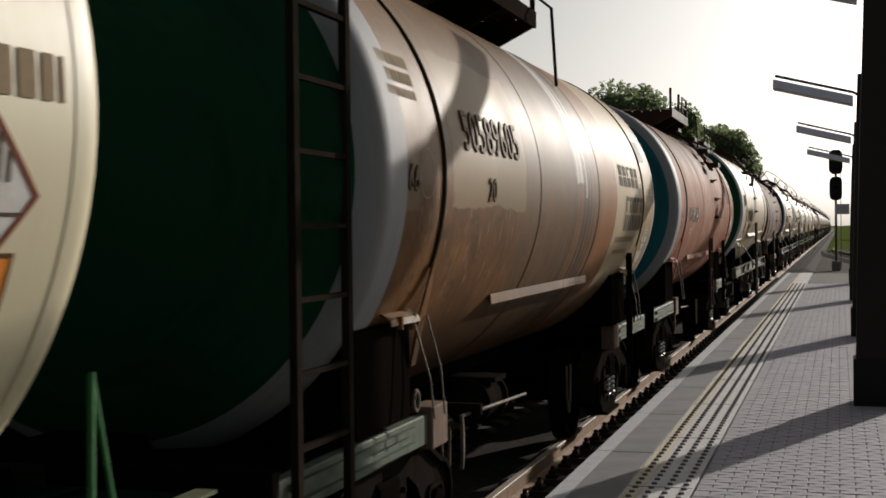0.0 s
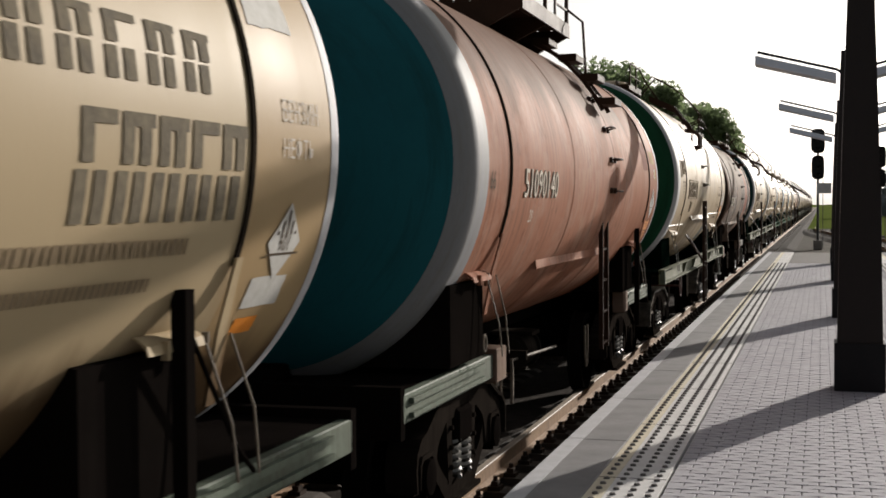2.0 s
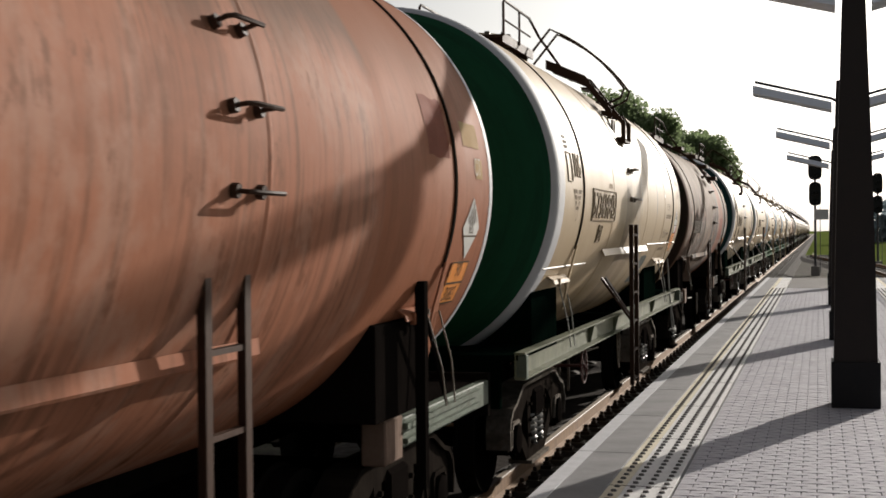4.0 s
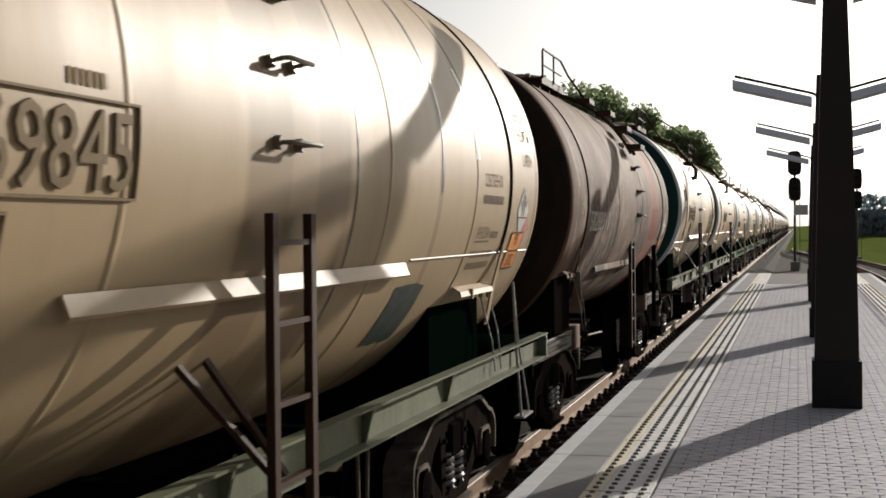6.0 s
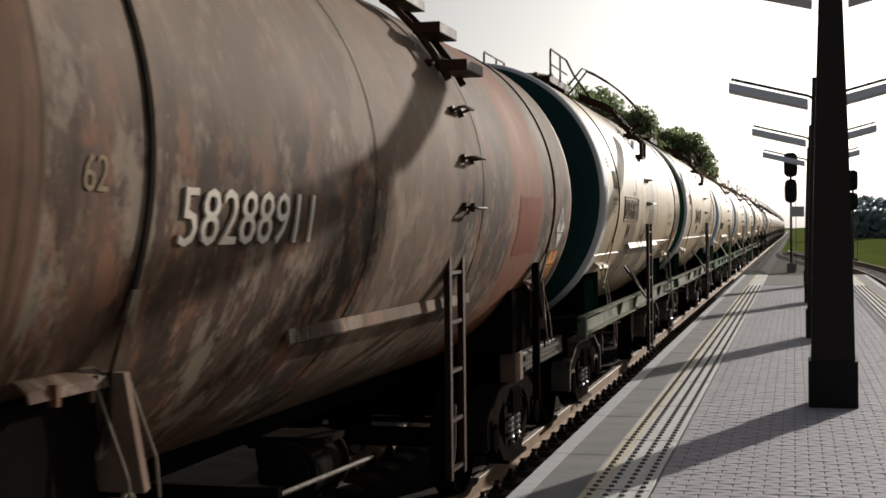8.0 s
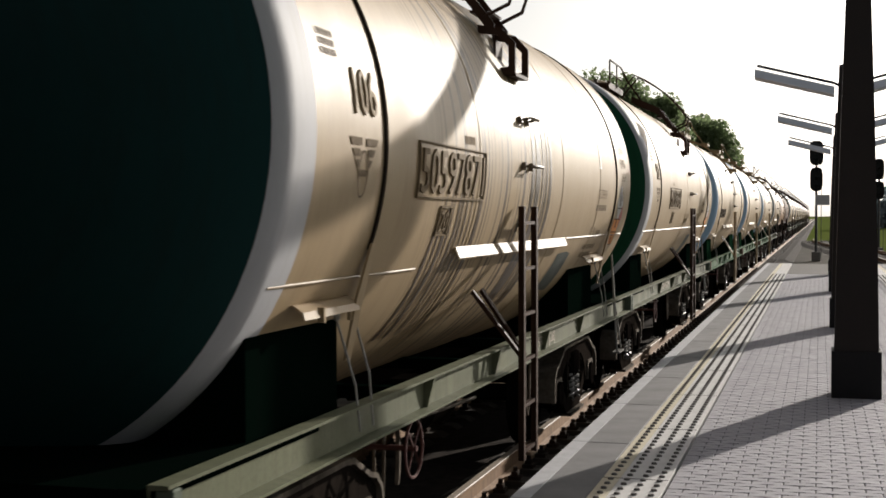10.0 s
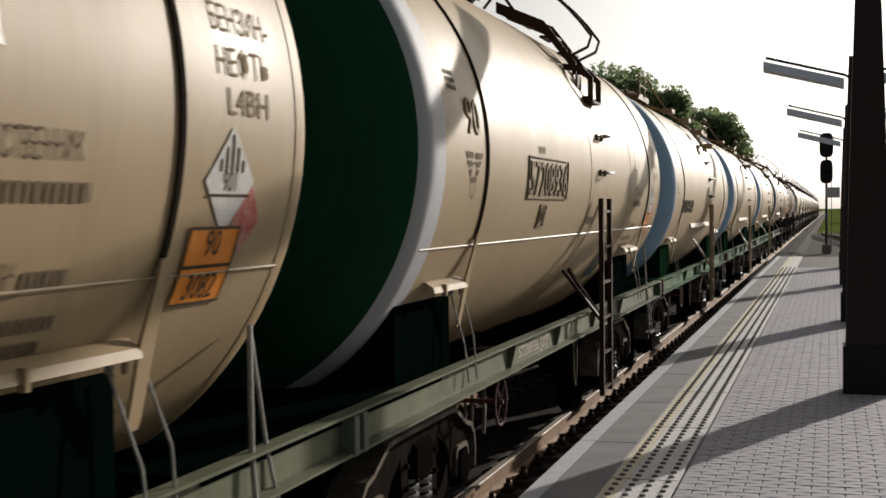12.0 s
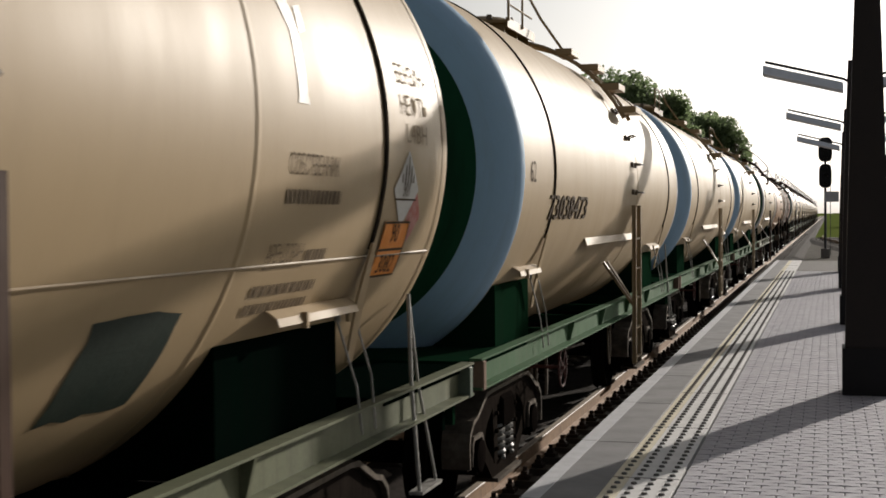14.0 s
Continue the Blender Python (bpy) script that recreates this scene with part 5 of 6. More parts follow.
def number(car, spec, text, y0, y1, z, h, box=True, ink="ink"):
    """The raised running number, in a raised frame on the newer wagons."""
    R, ZC = spec["R"], spec["ZC"]
    bm = letters(text, h)
    w = max(v.co.x for v in bm.verts) or 1.0
    k = (y1 - y0 - (0.08 if box else 0)) / w
    for v in bm.verts:
        v.co.x *= k
    digits = part("wagon_number", raise_letters(on_tank(bm, y0 + (0.04 if box else 0), z + (0.03 if box else 0), R, ZC, 0.001), ZC, 0.010), M[ink], car)
    tagged(digits, kind="stuff")
    if box:
        part("number_frame", raise_letters(on_tank(outline_box(0, y1 - y0, 0, h + 0.06, 0.009), y0, z, R, ZC, 0.001), ZC, 0.012), M[ink], car)


def note(car, spec, text, y, z, h, ink="ink", width=0.0, box=False, raised=False):
    bm = letters(text, h)
    w = max((v.co.x for v in bm.verts), default=1.0) or 1.0
    k = (width / w) if width else 0.8
    for v in bm.verts:
        v.co.x *= k
    bm = on_tank(bm, y, z, spec["R"], spec["ZC"], 0.001 if raised else 0.004)
    ob = part("stencil", raise_letters(bm, spec["ZC"], 0.009) if raised else bm, M[ink], car)
    if box:
        part("stencil_frame", raise_letters(on_tank(outline_box(-0.03, w * k + 0.03, -0.025, h + 0.025, 0.01), y, z, spec["R"], spec["ZC"], 0.001), spec["ZC"], 0.01), M[ink], ob)


def sill_number(car, text, y0, width):
    bm = letters(text, 0.085)
    w = max(v.co.x for v in bm.verts)
    for v in bm.verts:
        v.co = Vector((1.3925, y0 + v.co.x * width / w, 1.165 + v.co.y))
    part("sill_number", bm, M["ink_white"], car, "pale stencilled number")


def emblem(car, spec, y, z):
    """A winged shield emblem in plain shapes: shrinking bars on both sides of a pale oval."""
    bm = bmesh.new()
    for k in range(4):
        h1 = 0.17 - 0.052 * k
        w1, w0 = 0.205 - 0.043 * k, 0.172 - 0.043 * k
        gap = (0.03, 0.062, 0.066, 0.05)[k]
        for q in (-1, 1):
            vs = [bm.verts.new((q * a, b, 0)) for a, b in ((gap, h1 - 0.036), (w0, h1 - 0.036), (w1, h1), (gap, h1))]
            bm.faces.new(vs)
    n = 20
    ring = [[bm.verts.new((a * math.cos(2 * math.pi * k / n), -0.0 + b * math.sin(2 * math.pi * k / n), 0)) for k in range(n)] for a, b in ((0.068, 0.115), (0.058, 0.105))]
    for k in range(n):
        bm.faces.new((ring[0][k], ring[0][(k + 1) % n], ring[1][(k + 1) % n], ring[1][k]))
    flat_box(-0.045, 0.045, -0.012, 0.02, bm)
    part("emblem", on_tank(bm, y, z, spec["R"], spec["ZC"], 0.004), M["ink_brown"], car)


def sprayed_mark(car, spec, y, z):
    """A pale company device in plain shapes: a stem with two spreading lobes."""
    bm = bmesh.new()
    for o in ([(-0.05, 0.0), (0.07, 0.0), (0.055, 0.04), (0.05, 0.34), (-0.03, 0.34), (-0.035, 0.04)],
              [(-0.03, 0.30), (0.05, 0.34), (0.02, 0.46), (-0.08, 0.62), (-0.16, 0.62), (-0.10, 0.42)],
              [(0.07, 0.30), (0.14, 0.32), (0.16, 0.44), (0.08, 0.42)]):
        bm.faces.new([bm.verts.new((a, b, 0)) for a, b in o])
    part("pale_mark", on_tank(bm, y, z, spec["R"], spec["ZC"], 0.003), M["pale_mark"], car, "pale sprayed company mark")


def weld_line(car, spec, y0, y1, z):
    R, ZC = spec["R"], spec["ZC"]
    a = math.asin((z - ZC) / R)
    for s in (-1, 1):
        part("weld_line", bm_tube([(s * (R + 0.002) * math.cos(a), y0, ZC + (R + 0.002) * math.sin(a)), (s * (R + 0.002) * math.cos(a), y1, ZC + (R + 0.002) * math.sin(a))], 0.007, sides=5), M["weld"], car)


def patch_shape(w, h):
    """A field of touch-up paint with a brushed, uneven outline."""
    rng = random.Random(int(w * 1000 + h * 77))
    bm = bmesh.new()
    o = []
    for k in range(6):
        o.append((w * k / 6, rng.uniform(-0.03, 0.03) * h))
    for k in range(6):
        o.append((w + rng.uniform(-0.02, 0.02) * w, h * k / 6))
    for k in range(6):
        o.append((w - w * k / 6, h + rng.uniform(-0.03, 0.03) * h))
    for k in range(6):
        o.append((rng.uniform(-0.02, 0.02) * w, h - h * k / 6))
    mid = bm.verts.new((w / 2, h / 2, 0))
    vs = [bm.verts.new((a, b, 0)) for a, b in o]
    rows = [vs, [bm.verts.new((w / 2 + (a - w / 2) * 0.5, h / 2 + (b - h / 2) * 0.5, 0)) for a, b in o]]
    for k in range(len(vs)):
        j = (k + 1) % len(vs)
        bm.faces.new((rows[0][k], rows[0][j], rows[1][j], rows[1][k]))
        bm.faces.new((rows[1][k], rows[1][j], mid))
    return bm


def patch(car, spec, y0, y1, z, h, mat="patch"):
    part("painted_patch", on_tank(patch_shape(y1 - y0, h), y0, z, spec["R"], spec["ZC"], 0.003), M[mat], car)


def tail_marks(car, spec, y, z):
    """Hazard diamond, orange plate and stencils at the trailing end."""
    R, ZC = spec["R"], spec["ZC"]
    diamond(car, y + 0.05, z + 0.44, R, ZC, 0.2)
    for dy, dz, a in ((0.24, 0.30, 0.09),):
        bm = flat_box(-a, a, -a, a)
        for v in bm.verts:
            v.co = Vector(((v.co.x - v.co.y) * 0.66, (v.co.x + v.co.y) * 0.75, 0))
        part("torn_sticker", on_tank(bm, y + dy, z + dz, R, ZC, 0.010 if dy < 0.2 else 0.0035), M["sticker_red"], car, "torn red and white sticker")
    hazard_plate(car, y, z, R, ZC)


CARS = []


def add_car(label, spec, y):
    car, wheels = tank_car(label, spec)
    CARS.append((car, y, wheels))
    return car


def newer_marks(car, spec, digits, y0, kind_no, tail_y, dy=0.0, dz=0.0, plate=False):
    """Numbers and marks of the newer cream wagons."""
    R, ZC = spec["R"], spec["ZC"]
    number(car, spec, digits, y0, y0 + 1.47, 2.36, 0.25, True, "ink_number")
    note(car, spec, "20", y0 + 0.56, 2.17, 0.13, "ink_number", 0.17, True, True)
    note(car, spec, kind_no, -4.36, 2.74, 0.22, "ink_relief", 0.36 if len(kind_no) > 2 else 0.31, False, True)
    emblem(car, spec, -4.19, 2.46)
    text_bars(car, -4.66, 2.98, R, ZC, [(0, 0.2, 0.03, 0.015), (0, 0.2, 0.03, 0.015), (0, 0.2, 0.03, 0.0)], M["ink"])
    if plate:
        part("plate_frame", raise_letters(on_tank(outline_box(0, 0.22, 0, 0.26, 0.008), -4.66, 2.69, R, ZC, 0.001), ZC, 0.01), M["ink_relief"], car)
    text_bars(car, -2.32, 2.70, R, ZC, [(0, 0.24, 0.05, 0.0)], M["ink_faint"])
    tail_marks(car, spec, tail_y, 1.95)
    up = 0.16 if dz else 0.0
    note(car, spec, "НЕФТЬ", tail_y - 0.07, 2.77 + up, 0.10, "ink_faint", 0.46)
    note(car, spec, "БЕНЗИН-", tail_y - 0.07, 2.93 + up, 0.10, "ink_faint", 0.5)
    note(car, spec, "L4BH", tail_y, 2.63 + up * 0.7, 0.10, "ink_faint", 0.36)
    ty = tail_y - 1.5 + dy
    note(car, spec, "СОБСТВЕННИК", ty, 2.43 + dz, 0.085, "ink_brown", 0.56)
    text_bars(car, ty, 2.31 + dz, R, ZC, [(0.0, 0.62, 0.06, 0.0)], M["ink_brown"], "owner_bar")
    note(car, spec, "АРЕНДОВАН", ty - 0.06, 2.07 + dz, 0.08, "ink_brown", 0.38)
    text_bars(car, ty + 0.36, 2.07 + dz, R, ZC, [(0.0, 0.24, 0.05, 0.0)], M["ink_brown"], "tenant_bar")
    part("underline", on_tank(flat_box(0, 0.42, 0, 0.010), ty - 0.06, 2.045 + dz, R, ZC, 0.004), M["ink_brown"], car)
    text_bars(car, ty - 0.08, 1.86 + dz, R, ZC, [(0.0, 0.68, 0.05, 0.035), (0.0, 0.66, 0.05, 0.0)], M["ink_brown"], "contact_bar")
    patch(car, spec, 1.5, 2.1, 1.58, 0.42)
    sprayed_mark(car, spec, 2.85, 2.72)


def build_train():
    s0 = {**KIND_A, "shell": "cream_pale", "tail_ring": "cream_pale", "stirrup": "stirrup_green", "stirrup_y": 5.27}
    c = add_car("cream steel tank wagon with white end ring", s0, -1.72)
    diamond(c, 4.48, 2.36, s0["R"], s0["ZC"], 0.24, "patch_red")
    hazard_plate(c, 4.45, 1.93, s0["R"], s0["ZC"])
    text_bars(c, 4.1, 2.62, s0["R"], s0["ZC"], [(0, 0.72, 0.13, 0.0)], M["ink_faint"])
    # The end ladder takes the strap's black, which holds the shade it stands in.
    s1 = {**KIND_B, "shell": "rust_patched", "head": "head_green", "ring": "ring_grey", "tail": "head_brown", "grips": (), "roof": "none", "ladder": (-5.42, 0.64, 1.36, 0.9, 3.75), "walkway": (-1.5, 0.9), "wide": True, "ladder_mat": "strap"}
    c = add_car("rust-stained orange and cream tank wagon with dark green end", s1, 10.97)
    number(c, s1, "50589605", -3.5, -2.07, 2.73, 0.25, False, "ink_worn")
    note(c, s1, "20", -2.97, 2.43, 0.15, "ink_worn", 0.2, False, True)
    note(c, s1, "66", -4.62, 2.46, 0.14, "ink_worn", 0.19, False, True)
    ring = bmesh.new()
    bmesh.ops.create_circle(ring, segments=24, radius=0.14)
    inner = bmesh.ops.extrude_edge_only(ring, edges=ring.edges[:])
    for v in [q for q in inner["geom"] if isinstance(q, bmesh.types.BMVert)]:
        v.co *= 0.93
    part("round_stencil", on_tank(ring, -4.26, 2.56, s1["R"], s1["ZC"], 0.004), M["ink_pale"], c, "faded white ring stencil")
    bars = bmesh.new()
    for row, (h0, h1, x0, count, pitch) in enumerate(((0.0, 0.36, 0.0, 5, 0.245), (0.46, 0.68, -0.42, 5, 0.27))):
        for k in range(count):
            for stem in (0.0, 0.115):
                for a, b in ((0.0, 0.47), (0.53, 1.0)):
                    if stem and (k + row) % 3 == 0 and a > 0.3:
                        continue
                    y0, y1 = h0 + (h1 - h0) * a, h0 + (h1 - h0) * b
                    xa = x0 + k * pitch + stem + y0 * 0.15
                    flat_box(xa, xa + 0.072, y0, y1, bars)
            flat_box(x0 + k * pitch + h1 * 0.15, x0 + k * pitch + 0.187 + h1 * 0.15, h1 - (h1 - h0) * 0.13, h1, bars)
    tagged(part("company_lettering", on_tank(bars, 2.68, 2.22, s1["R"], s1["ZC"], 0.004), M["ink_grey"], c), kind="stuff")
    text_bars(c, -4.75, 2.95, s1["R"], s1["ZC"], [(0.0, 0.5, 0.07, 0.03), (0.05, 0.42, 0.07, 0.03), (0.0, 0.46, 0.05, 0.0)], M["ink_pale"])
    text_bars(c, 2.3, 1.98, s1["R"], s1["ZC"], [(0.0, 1.2, 0.06, 0.08), (0.1, 0.9, 0.05, 0.0)], M["ink_faint"])
    note(c, s1, "БЕНЗИН", 4.25, 2.62, 0.09, "ink_white", 0.4)
    note(c, s1, "НЕФТЬ", 4.25, 2.47, 0.08, "ink_white", 0.34)
    diamond(c, 4.4, 2.12, s1["R"], s1["ZC"], 0.17)
    patch(c, s1, 4.18, 4.55, 1.85, 0.14, "plate_white")
    patch(c, s1, 4.2, 4.42, 1.74, 0.08, "plate_orange")
    patch(c, s1, 4.05, 4.5, 3.0, 0.26, "plate_white")
    s2 = {**KIND_B, "walkway": (-1.1, 1.3), "wide": True}
    c = add_car("faded pink tank wagon with teal end", s2, 23.35)
    number(c, s2, "51090140", -3.5, -2.2, 2.33, 0.22, False, "ink_white")
    note(c, s2, "66", -4.56, 2.38, 0.13, "ink", 0.16)
    note(c, s2, "20", -3.17, 2.14, 0.1, "ink_white", 0.13)
    diamond(c, 4.4, 2.28, s2["R"], s2["ZC"], 0.2)
    hazard_plate(c, 4.35, 1.8, s2["R"], s2["ZC"])
    note(c, s2, "СТ", 4.42, 2.62, 0.11, "ink_white", 0.16)
    patch(c, s2, 4.2, 4.6, 2.8, 0.16, "patch_ochre")
    patch(c, s2, 4.45, 4.62, 2.6, 0.13, "patch_ochre")
    patch(c, s2, 3.4, 3.85, 2.7, 0.36, "patch_red")
    s3 = KIND_A
    c = add_car("cream tank wagon with dark green end and white ring", s3, 35.42)
    newer_marks(c, s3, "57369845", -3.36, "106", 4.36, 0.2, 0.12, True)
    weld_line(c, s3, -5.0, -2.9, 1.94)
    weld_line(c, s3, 1.55, 4.9, 2.08)
    s4 = {**KIND_B, "shell": "brown", "frame": "frame_brown", "flap": True, "head": "head_brown", "band": (0.25, 10), "ring": "ring_brown", "tail": "head_brown", "tail_ring": "ring_rust", "ladder": (0.6, 0.36, 1.42, 0.6, 2.2)}
    c = add_car("oily dark brown tank wagon with worn paint", s4, 47.44)
    number(c, s4, "58288911", -3.72, -2.35, 2.22, 0.22, False, "ink_white")
    note(c, s4, "62", -4.4, 2.4, 0.12, "ink_faint", 0.16)
    diamond(c, 4.4, 2.28, s4["R"], s4["ZC"], 0.2)
    hazard_plate(c, 4.35, 1.8, s4["R"], s4["ZC"])
    patch(c, s4, 2.4, 3.3, 2.05, 0.5, "patch_red")
    s5 = {**KIND_A, "kind": "A5", "runs": tuple((-2.76 + 0.1 * k, (0.026, 0.014, 0.034, 0.012, 0.02, 0.011, 0.016, 0.01)[k % 8], -0.78, (-0.22, -0.12, -0.2, -0.05, -0.15, 0.05, -0.08, 0.1)[k % 8]) for k in range(10)) + ((-0.32, 0.05, -0.7, 1.1), (-0.16, 0.07, -0.72, 1.1), (0.02, 0.014, -0.7, 1.1), (0.2, 0.02, -0.75, 1.1), (0.33, 0.042, -0.75, 1.1)), "shell": "cream_streaked", "head": "head_black_green", "tail": "head_green"}
    c = add_car("cream tank wagon with oil streaks and black-green end", s5, 59.42)
    newer_marks(c, s5, "50597871", -3.3, "106", 4.25)
    sill_number(c, "50597871 [20]", 0.45, 0.97)
    weld_line(c, s5, -5.0, -2.9, 1.96)
    weld_line(c, s5, 1.55, 4.9, 2.06)
    s6 = {**KIND_A2, "shell": "cream_clean"}
    c = add_car("clean cream tank wagon with dark green end", s6, 71.30)
    newer_marks(c, s6, "57208936", -2.68, "90", 4.22)
    sill_number(c, "57208936 [20]", -2.27, 1.05)
    weld_line(c, s6, -5.0, 4.9, 2.06)
    s7 = KIND_C
    c = add_car("clean cream tank wagon with light blue end ring", s7, 83.4)
    number(c, s7, "73038473", -4.05, -2.35, 2.22, 0.2, False)
    note(c, s7, "62", -4.81, 2.5, 0.16, "ink", 0.2)
    y = 83.4
    order = [KIND_C, KIND_C, {**KIND_A, "shell": "cream_streaked"}, {**KIND_B, "shell": "rust_orange"}, {**KIND_B, "shell": "brown", "ring": "ring_rust"}, KIND_A2, KIND_A]
    made = []
    for k, sp in enumerate(order):
        y += 12.05
        names = ["cream tank wagon with light blue end ring", "cream tank wagon with light blue end ring", "cream tank wagon with oil streaks", "orange-brown rusty tank wagon", "oily dark brown tank wagon", "clean cream tank wagon on green frame", "cream tank wagon with pale drip plates"]
        made.append(add_car(names[k], sp, y))
    for k in range(14):
        y += 12.05
        src = made[(5, 6, 2)[k % 3]]
        CARS.append((copy_thing(src, pose(0, y, 0)), y, []))


# ---- things on and beyond the platform ----
def lamp_post(x, y, drop=0.0, top=4.56):
    post = empty("lamp_post", "dark brown tapered lamp post with two angled lamps", "lamp post", "lamp posts along the platform", (x, y, PLAT))
    h = top - PLAT
    part("plinth", bm_prism([(-0.225, -0.22), (0.225, -0.22), (0.225, 0.22), (-0.225, 0.22)], "z", 0.0, 0.44), M["post_base"], post)
    bm = bmesh.new()
    rows = []
    for z, w in ((0.44, 0.20), (1.4, 0.183), (2.6, 0.152), (h, 0.105)):
        rows.append([bm.verts.new((sx * w, sy * w, z)) for sx, sy in ((-1, -1), (1, -1), (1, 1), (-1, 1))])
    for a, b in zip(rows, rows[1:]):
        for k in range(4):
            bm.faces.new((a[k], a[(k + 1) % 4], b[(k + 1) % 4], b[k]))
    bm.faces.new(rows[0])
    bm.faces.new(rows[-1][::-1])
    part("shaft", bm, M["post"], post)
    for s in (-1, 1):
        zi, zo = 4.36 - PLAT - drop, 4.66 - PLAT - drop
        xi, xo = 0.17, 1.36
        arm = part("lamp_arm", bm_tube([(s * 0.05, 0, zi - 0.02), (s * xi, 0, zi + 0.05), (s * (xo - 0.03), 0, zo + 0.05)], 0.024, sides=6), M["lamp_dark"], post)
        bm = bmesh.new()
        rows = []
        for x, z in ((s * xi, zi), (s * xo, zo)):
            rows.append([bm.verts.new((x, yy, z + zz)) for yy, zz in ((-0.19, -0.14), (-0.12, -0.012), (0.12, -0.012), (0.19, -0.14), (0.13, -0.165), (-0.13, -0.165))])
        for k in range(6):
            bm.faces.new((rows[0][k], rows[0][(k + 1) % 6], rows[1][(k + 1) % 6], rows[1][k]))
        bm.faces.new(rows[0])
        bm.faces.new(rows[1][::-1])
        part("lamp", bm, M["lamp_metal"], arm, "grey trough lamp, unlit")
    return post


def signal_mast(x, y, heads, height, label, sign=False):
    m = empty("railway_signal", label, "railway signal", "", (x, y, GROUND + 0.1))
    base = GROUND + 0.1
    part("mast", bm_lathe([(0, 0.075), (height, 0.065)], "z", 12, caps=True), M["mast"], m, smooth=True)
    part("foot", bm_box(-0.25, 0.25, -0.25, 0.25, -0.05, 0.5, bevel=0.03), M["kerb"], m)
    for z0, z1, w in heads:
        z0, z1 = z0 - base, z1 - base
        mz = (z0 + z1) / 2
        o = []
        for k in range(16):
            a = 2 * math.pi * k / 16
            o.append((w * max(-0.85, min(0.85, 1.1 * math.cos(a))), mz + (z1 - z0) / 2 * max(-0.97, min(0.97, 1.08 * math.sin(a)))))
        b = part("backboard", bm_prism(o, "y", -0.16, -0.1), M["signal"], m)
        n = 2 if z1 - z0 < 1.2 else 3
        for k in range(n):
            zz = z0 + (z1 - z0) * (k + 0.5) / n
            part("hood", bm_lathe([(-0.42, 0.12), (-0.12, 0.13), (-0.12, 0.11), (-0.42, 0.10)], "y", 14, (0, 0, zz), a0=-0.4, a1=math.pi + 0.4), M["signal"], b)
            part("lens", bm_lathe([(-0.165, 0.002), (-0.165, 0.1)], "y", 14, (0, 0, zz)), M["lamp_dark"], b)
        part("case", bm_box(-w * 0.6, w * 0.6, -0.1, 0.12, z0 + 0.08, z1 - 0.08, bevel=0.03), M["signal"], m)
    ladder = part("signal_ladder", bm_tube([(0.28, 0.15, 0.1), (0.28, 0.15, height)], 0.02, sides=5), M["mast"], m)
    part("ladder_stay", bm_tube([(0.0, 0.1, height - 0.3), (0.3, 0.15, height - 0.3)], 0.02, sides=5), M["mast"], ladder)
    if sign:
        z = 2.85 - base
        part("number_sign", bm_box(-0.05, 0.75, -0.13, -0.1, z, z + 0.6), M["sign"], m, "small grey plate")
    return m


def tree(name, x, y, height, spread, seed, mat, leaves=60000, leaf=0.24, trunk=0.28):
    """A broad tree: tapered trunk, forked limbs and clumps of leaves."""
    rng = random.Random(seed)
    t = empty(name, "broad leafy green tree beside the railway", "tree", "trees beside the railway", (x, y, GROUND))
    bm = bm_tube([(0, 0, 0), (0.1, 0.05, height * 0.25), (0.0, 0.1, height * 0.5), (0.1, 0, height * 0.8)], trunk, sides=8)
    for v in bm.verts:
        k = 1 - 0.8 * max(0, v.co.z) / height
        v.co.x *= k
        v.co.y *= k
    tr = part("trunk", bm, M["bark"], t, smooth=True)
    clumps = []
    for k in range(16):
        a = rng.uniform(0, 2 * math.pi)
        h = height * rng.uniform(0.25, 0.7)
        r = spread * rng.uniform(0.45, 0.9)
        tip = (r * math.cos(a), r * math.sin(a), min(height * 0.97, h + rng.uniform(0.1, 0.3) * height))
        part("limb", bm_tube([(0, 0, h * 0.8), (tip[0] * 0.5, tip[1] * 0.5, (h + tip[2]) / 2 * 0.97), tip], 0.07, sides=5), M["bark"], tr)
        clumps.append((tip, spread * rng.uniform(0.24, 0.42)))
    for k in range(34):
        a, u = rng.uniform(0, 2 * math.pi), rng.uniform(0.1, 1.0)
        z = rng.uniform(0.3, 0.95)
        r = spread * math.sqrt(u) * math.sin(math.pi * min(1, z * 0.75 + 0.22)) * 0.95
        clumps.append(((r * math.cos(a), r * math.sin(a), z * height), spread * rng.uniform(0.2, 0.4)))
    verts, faces = [], []
    for k in range(leaves):
        (cx, cy, cz), cr = clumps[rng.randrange(len(clumps))]
        d = Vector((rng.gauss(0, 1), rng.gauss(0, 1), rng.gauss(0, 0.8))).normalized() * cr * rng.uniform(0.35, 1.05)
        p = Vector((cx, cy, cz)) + d
        u = Vector((rng.gauss(0, 1), rng.gauss(0, 1), rng.gauss(0, 1))).normalized()
        w = u.cross(Vector((rng.gauss(0, 1), rng.gauss(0, 1), rng.gauss(0, 1)))).normalized()
        s = leaf * rng.uniform(0.5, 1.2)
        n = len(verts)
        verts += [p - u * s, p + w * s * 0.5, p + u * s, p - w * s * 0.5]
        faces.append((n, n + 1, n + 2, n + 3))
    me = bpy.data.meshes.new("crown")
    me.from_pydata([tuple(v) for v in verts], [], faces)
    me.materials.append(mat)
    tagged(part("crown", me, None, t), kind="stuff")
    return t


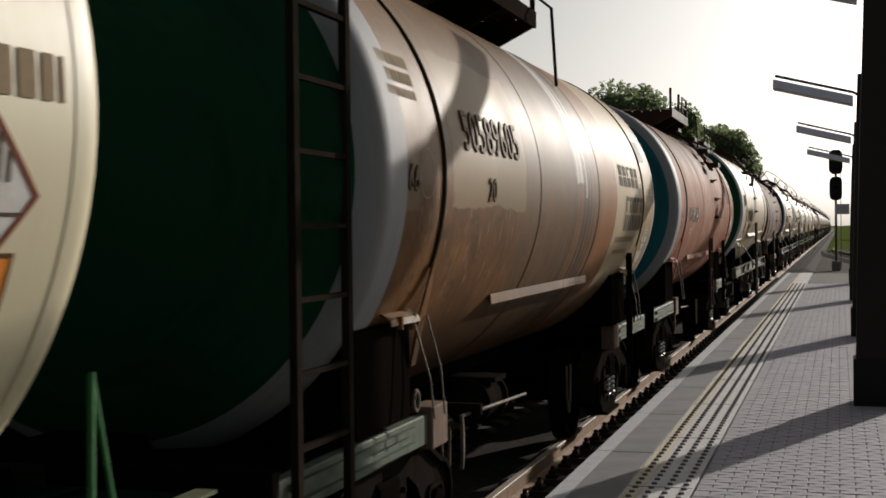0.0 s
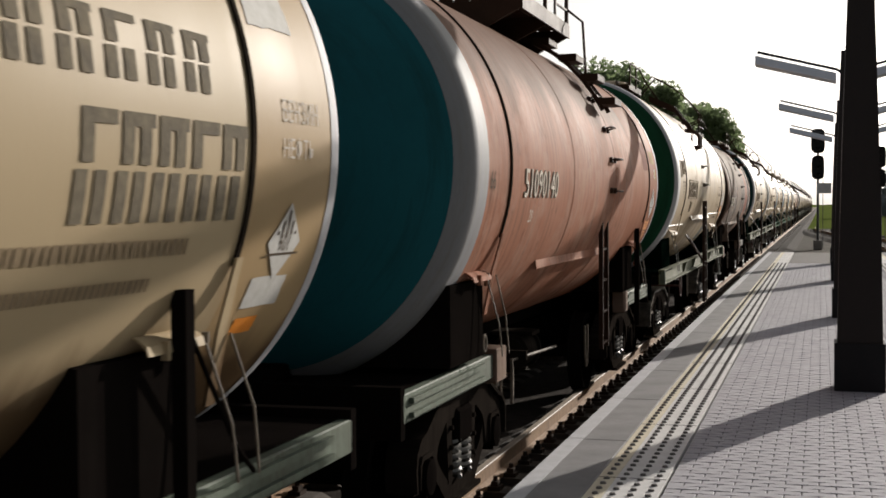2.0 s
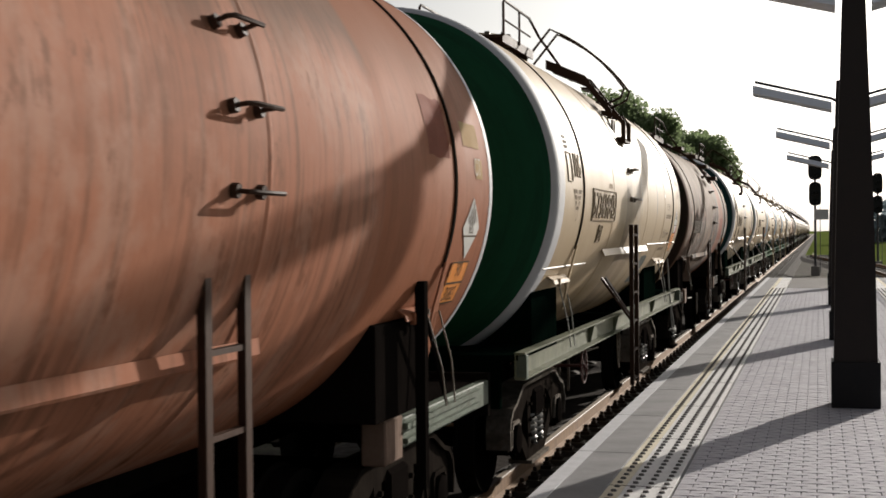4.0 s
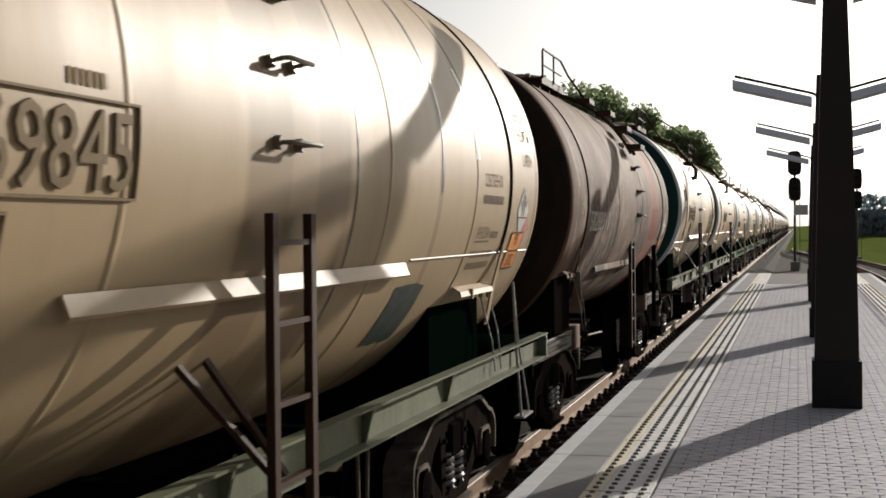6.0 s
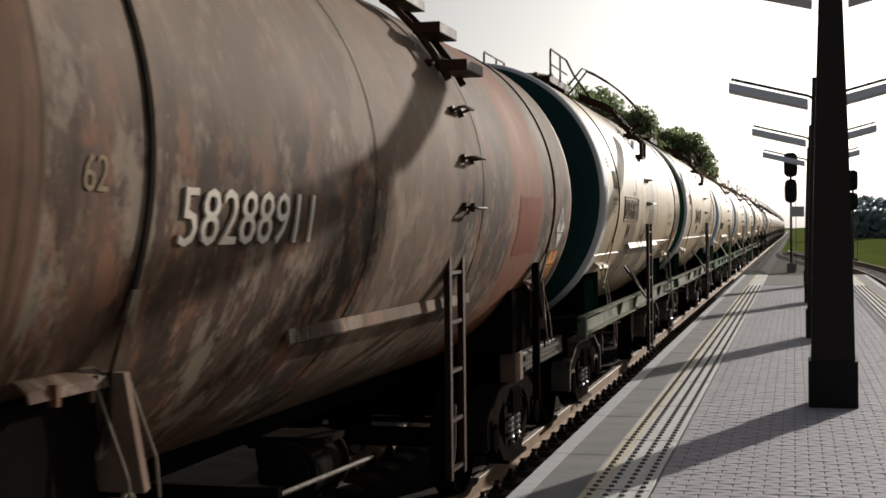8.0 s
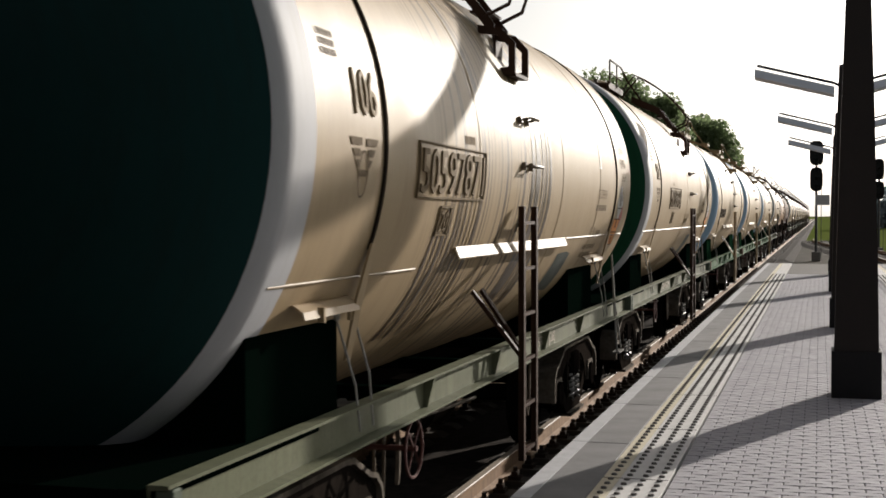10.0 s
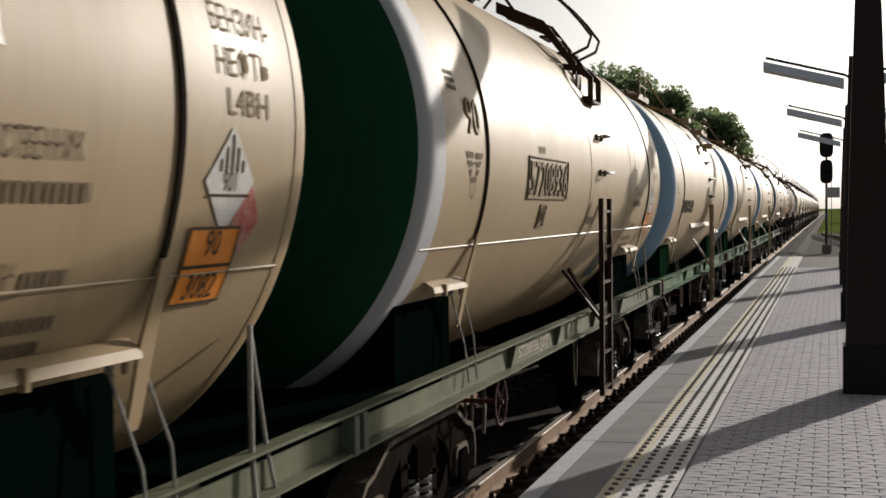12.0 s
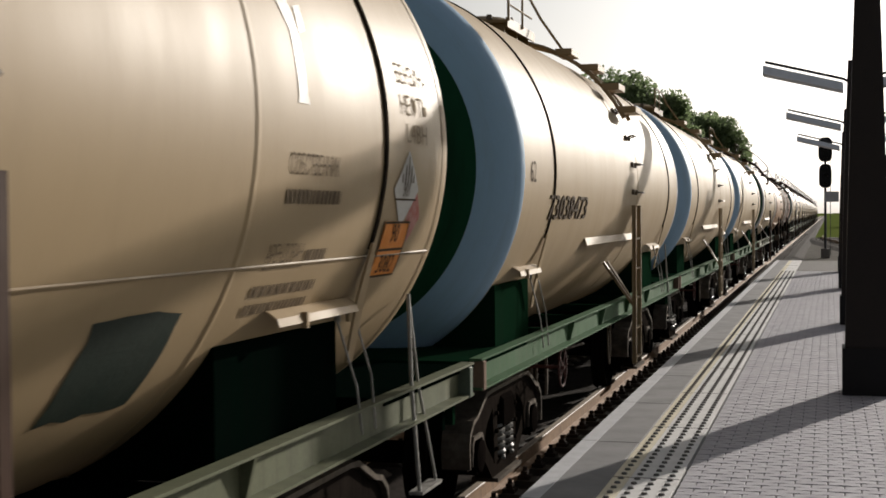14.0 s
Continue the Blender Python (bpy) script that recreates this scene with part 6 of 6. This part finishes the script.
def far_wood(x0, x1, y, height, seed, label):
    rng = random.Random(seed)
    verts, faces = [], []
    bumps = [(rng.uniform(x0, x1), rng.uniform(-8, 8), rng.uniform(0.55, 1.0) * height, rng.uniform(4, 8)) for _ in range(int((x1 - x0) / 3.5))]
    for k in range(14000):
        bx, by, bh, br = bumps[rng.randrange(len(bumps))]
        a, z = rng.uniform(0, 2 * math.pi), rng.uniform(0.0, 1.0)
        r = br * math.sqrt(max(0.0, 1 - (z * 1.3 - 0.45) ** 2)) * rng.uniform(0.6, 1.0)
        p = Vector((bx + r * math.cos(a), y + by + r * math.sin(a), GROUND + z * bh))
        u = Vector((rng.gauss(0, 1), rng.gauss(0, 1), rng.gauss(0, 1))).normalized()
        w = u.cross(Vector((rng.gauss(0, 1), rng.gauss(0, 1), rng.gauss(0, 1)))).normalized()
        s = rng.uniform(0.5, 1.1)
        n = len(verts)
        verts += [tuple(p - u * s), tuple(p + w * s * 0.6), tuple(p + u * s), tuple(p - w * s * 0.6)]
        faces.append((n, n + 1, n + 2, n + 3))
    me = bpy.data.meshes.new("far_wood")
    me.from_pydata(verts, [], faces)
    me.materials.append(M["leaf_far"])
    tagged(new("far_wood", me), label, "woodland", "", "stuff")


def side_track_x(y):
    """The second track runs beside the platform, then bends towards the main line."""
    if y < 55:
        return 7.95
    return max(3.9, 7.95 - 0.0011 * (y - 55) ** 2 if y < 90 else 7.95 - 1.3475 - 0.077 * (y - 90))


build_ground()
build_gravel()
build_track("track_main", lambda y: 0.0, -40, 900, -6.0, 62.0, "main railway track on brown ballast")
build_track("track_side", side_track_x, -40, 135, 30.0, 62.0, "second railway track bending towards the main line")
platform = build_platform()
build_train()
for px, py, drop in ((MID, -2.6, 0.0), (MID + 0.02, 13.15, -0.17), (MID + 0.06, 21.25, 0.12), (MID + 0.11, 31.2, 0.12), (MID + 0.15, 40.0, 0.18)):
    lamp_post(px, py, drop)
signal_mast(3.45, 80.0, [(5.15, 6.6, 0.46), (3.65, 5.05, 0.42)], 6.5, "tall black railway signal with two heads and a grey plate", True)
signal_mast(7.4, 92.0, [(4.6, 6.0, 0.38), (3.3, 4.5, 0.38)], 5.9, "black railway signal beside the second track")
tree("tree", -10.8, 96, 11.9, 5.2, 1, M["leaf"])
tree("tree", -15.6, 94, 11.0, 4.6, 2, M["leaf"])
tree("tree", -6.6, 104, 9.8, 3.8, 3, M["leaf"])
tree("tree", -9.8, 118, 11.5, 4.8, 4, M["leaf"])
far_wood(14, 90, 260, 9.0, 7, "hazy distant woodland beyond the meadow")
thing("trackside_cabinet", bm_box(10.6, 12.6, 88, 90, GROUND, 1.9, bevel=0.05), M["hut"], "dark trackside equipment cabinet on the grass", "cabinet")
build_tactile(platform)
build_pavers(platform)


# ---- movement ----
def motions():
    times = [0.0, 1 / 30] + [float(k) for k in range(1, 14)] + [14.0 - 1 / 30, 14.0]
    for car, y, wheels in CARS:
        walk(car, [(t, pose(0, y - SPEED * t, 0)) for t in times])
    turn = math.degrees(SPEED / 0.475)
    rows = [0.125 * k for k in range(113)]
    for car, y, wheels in CARS[1:8]:
        for w, yy in wheels:
            walk(w, [(t, pose(0, yy, 0.475, turn * t)) for t in rows])


motions()
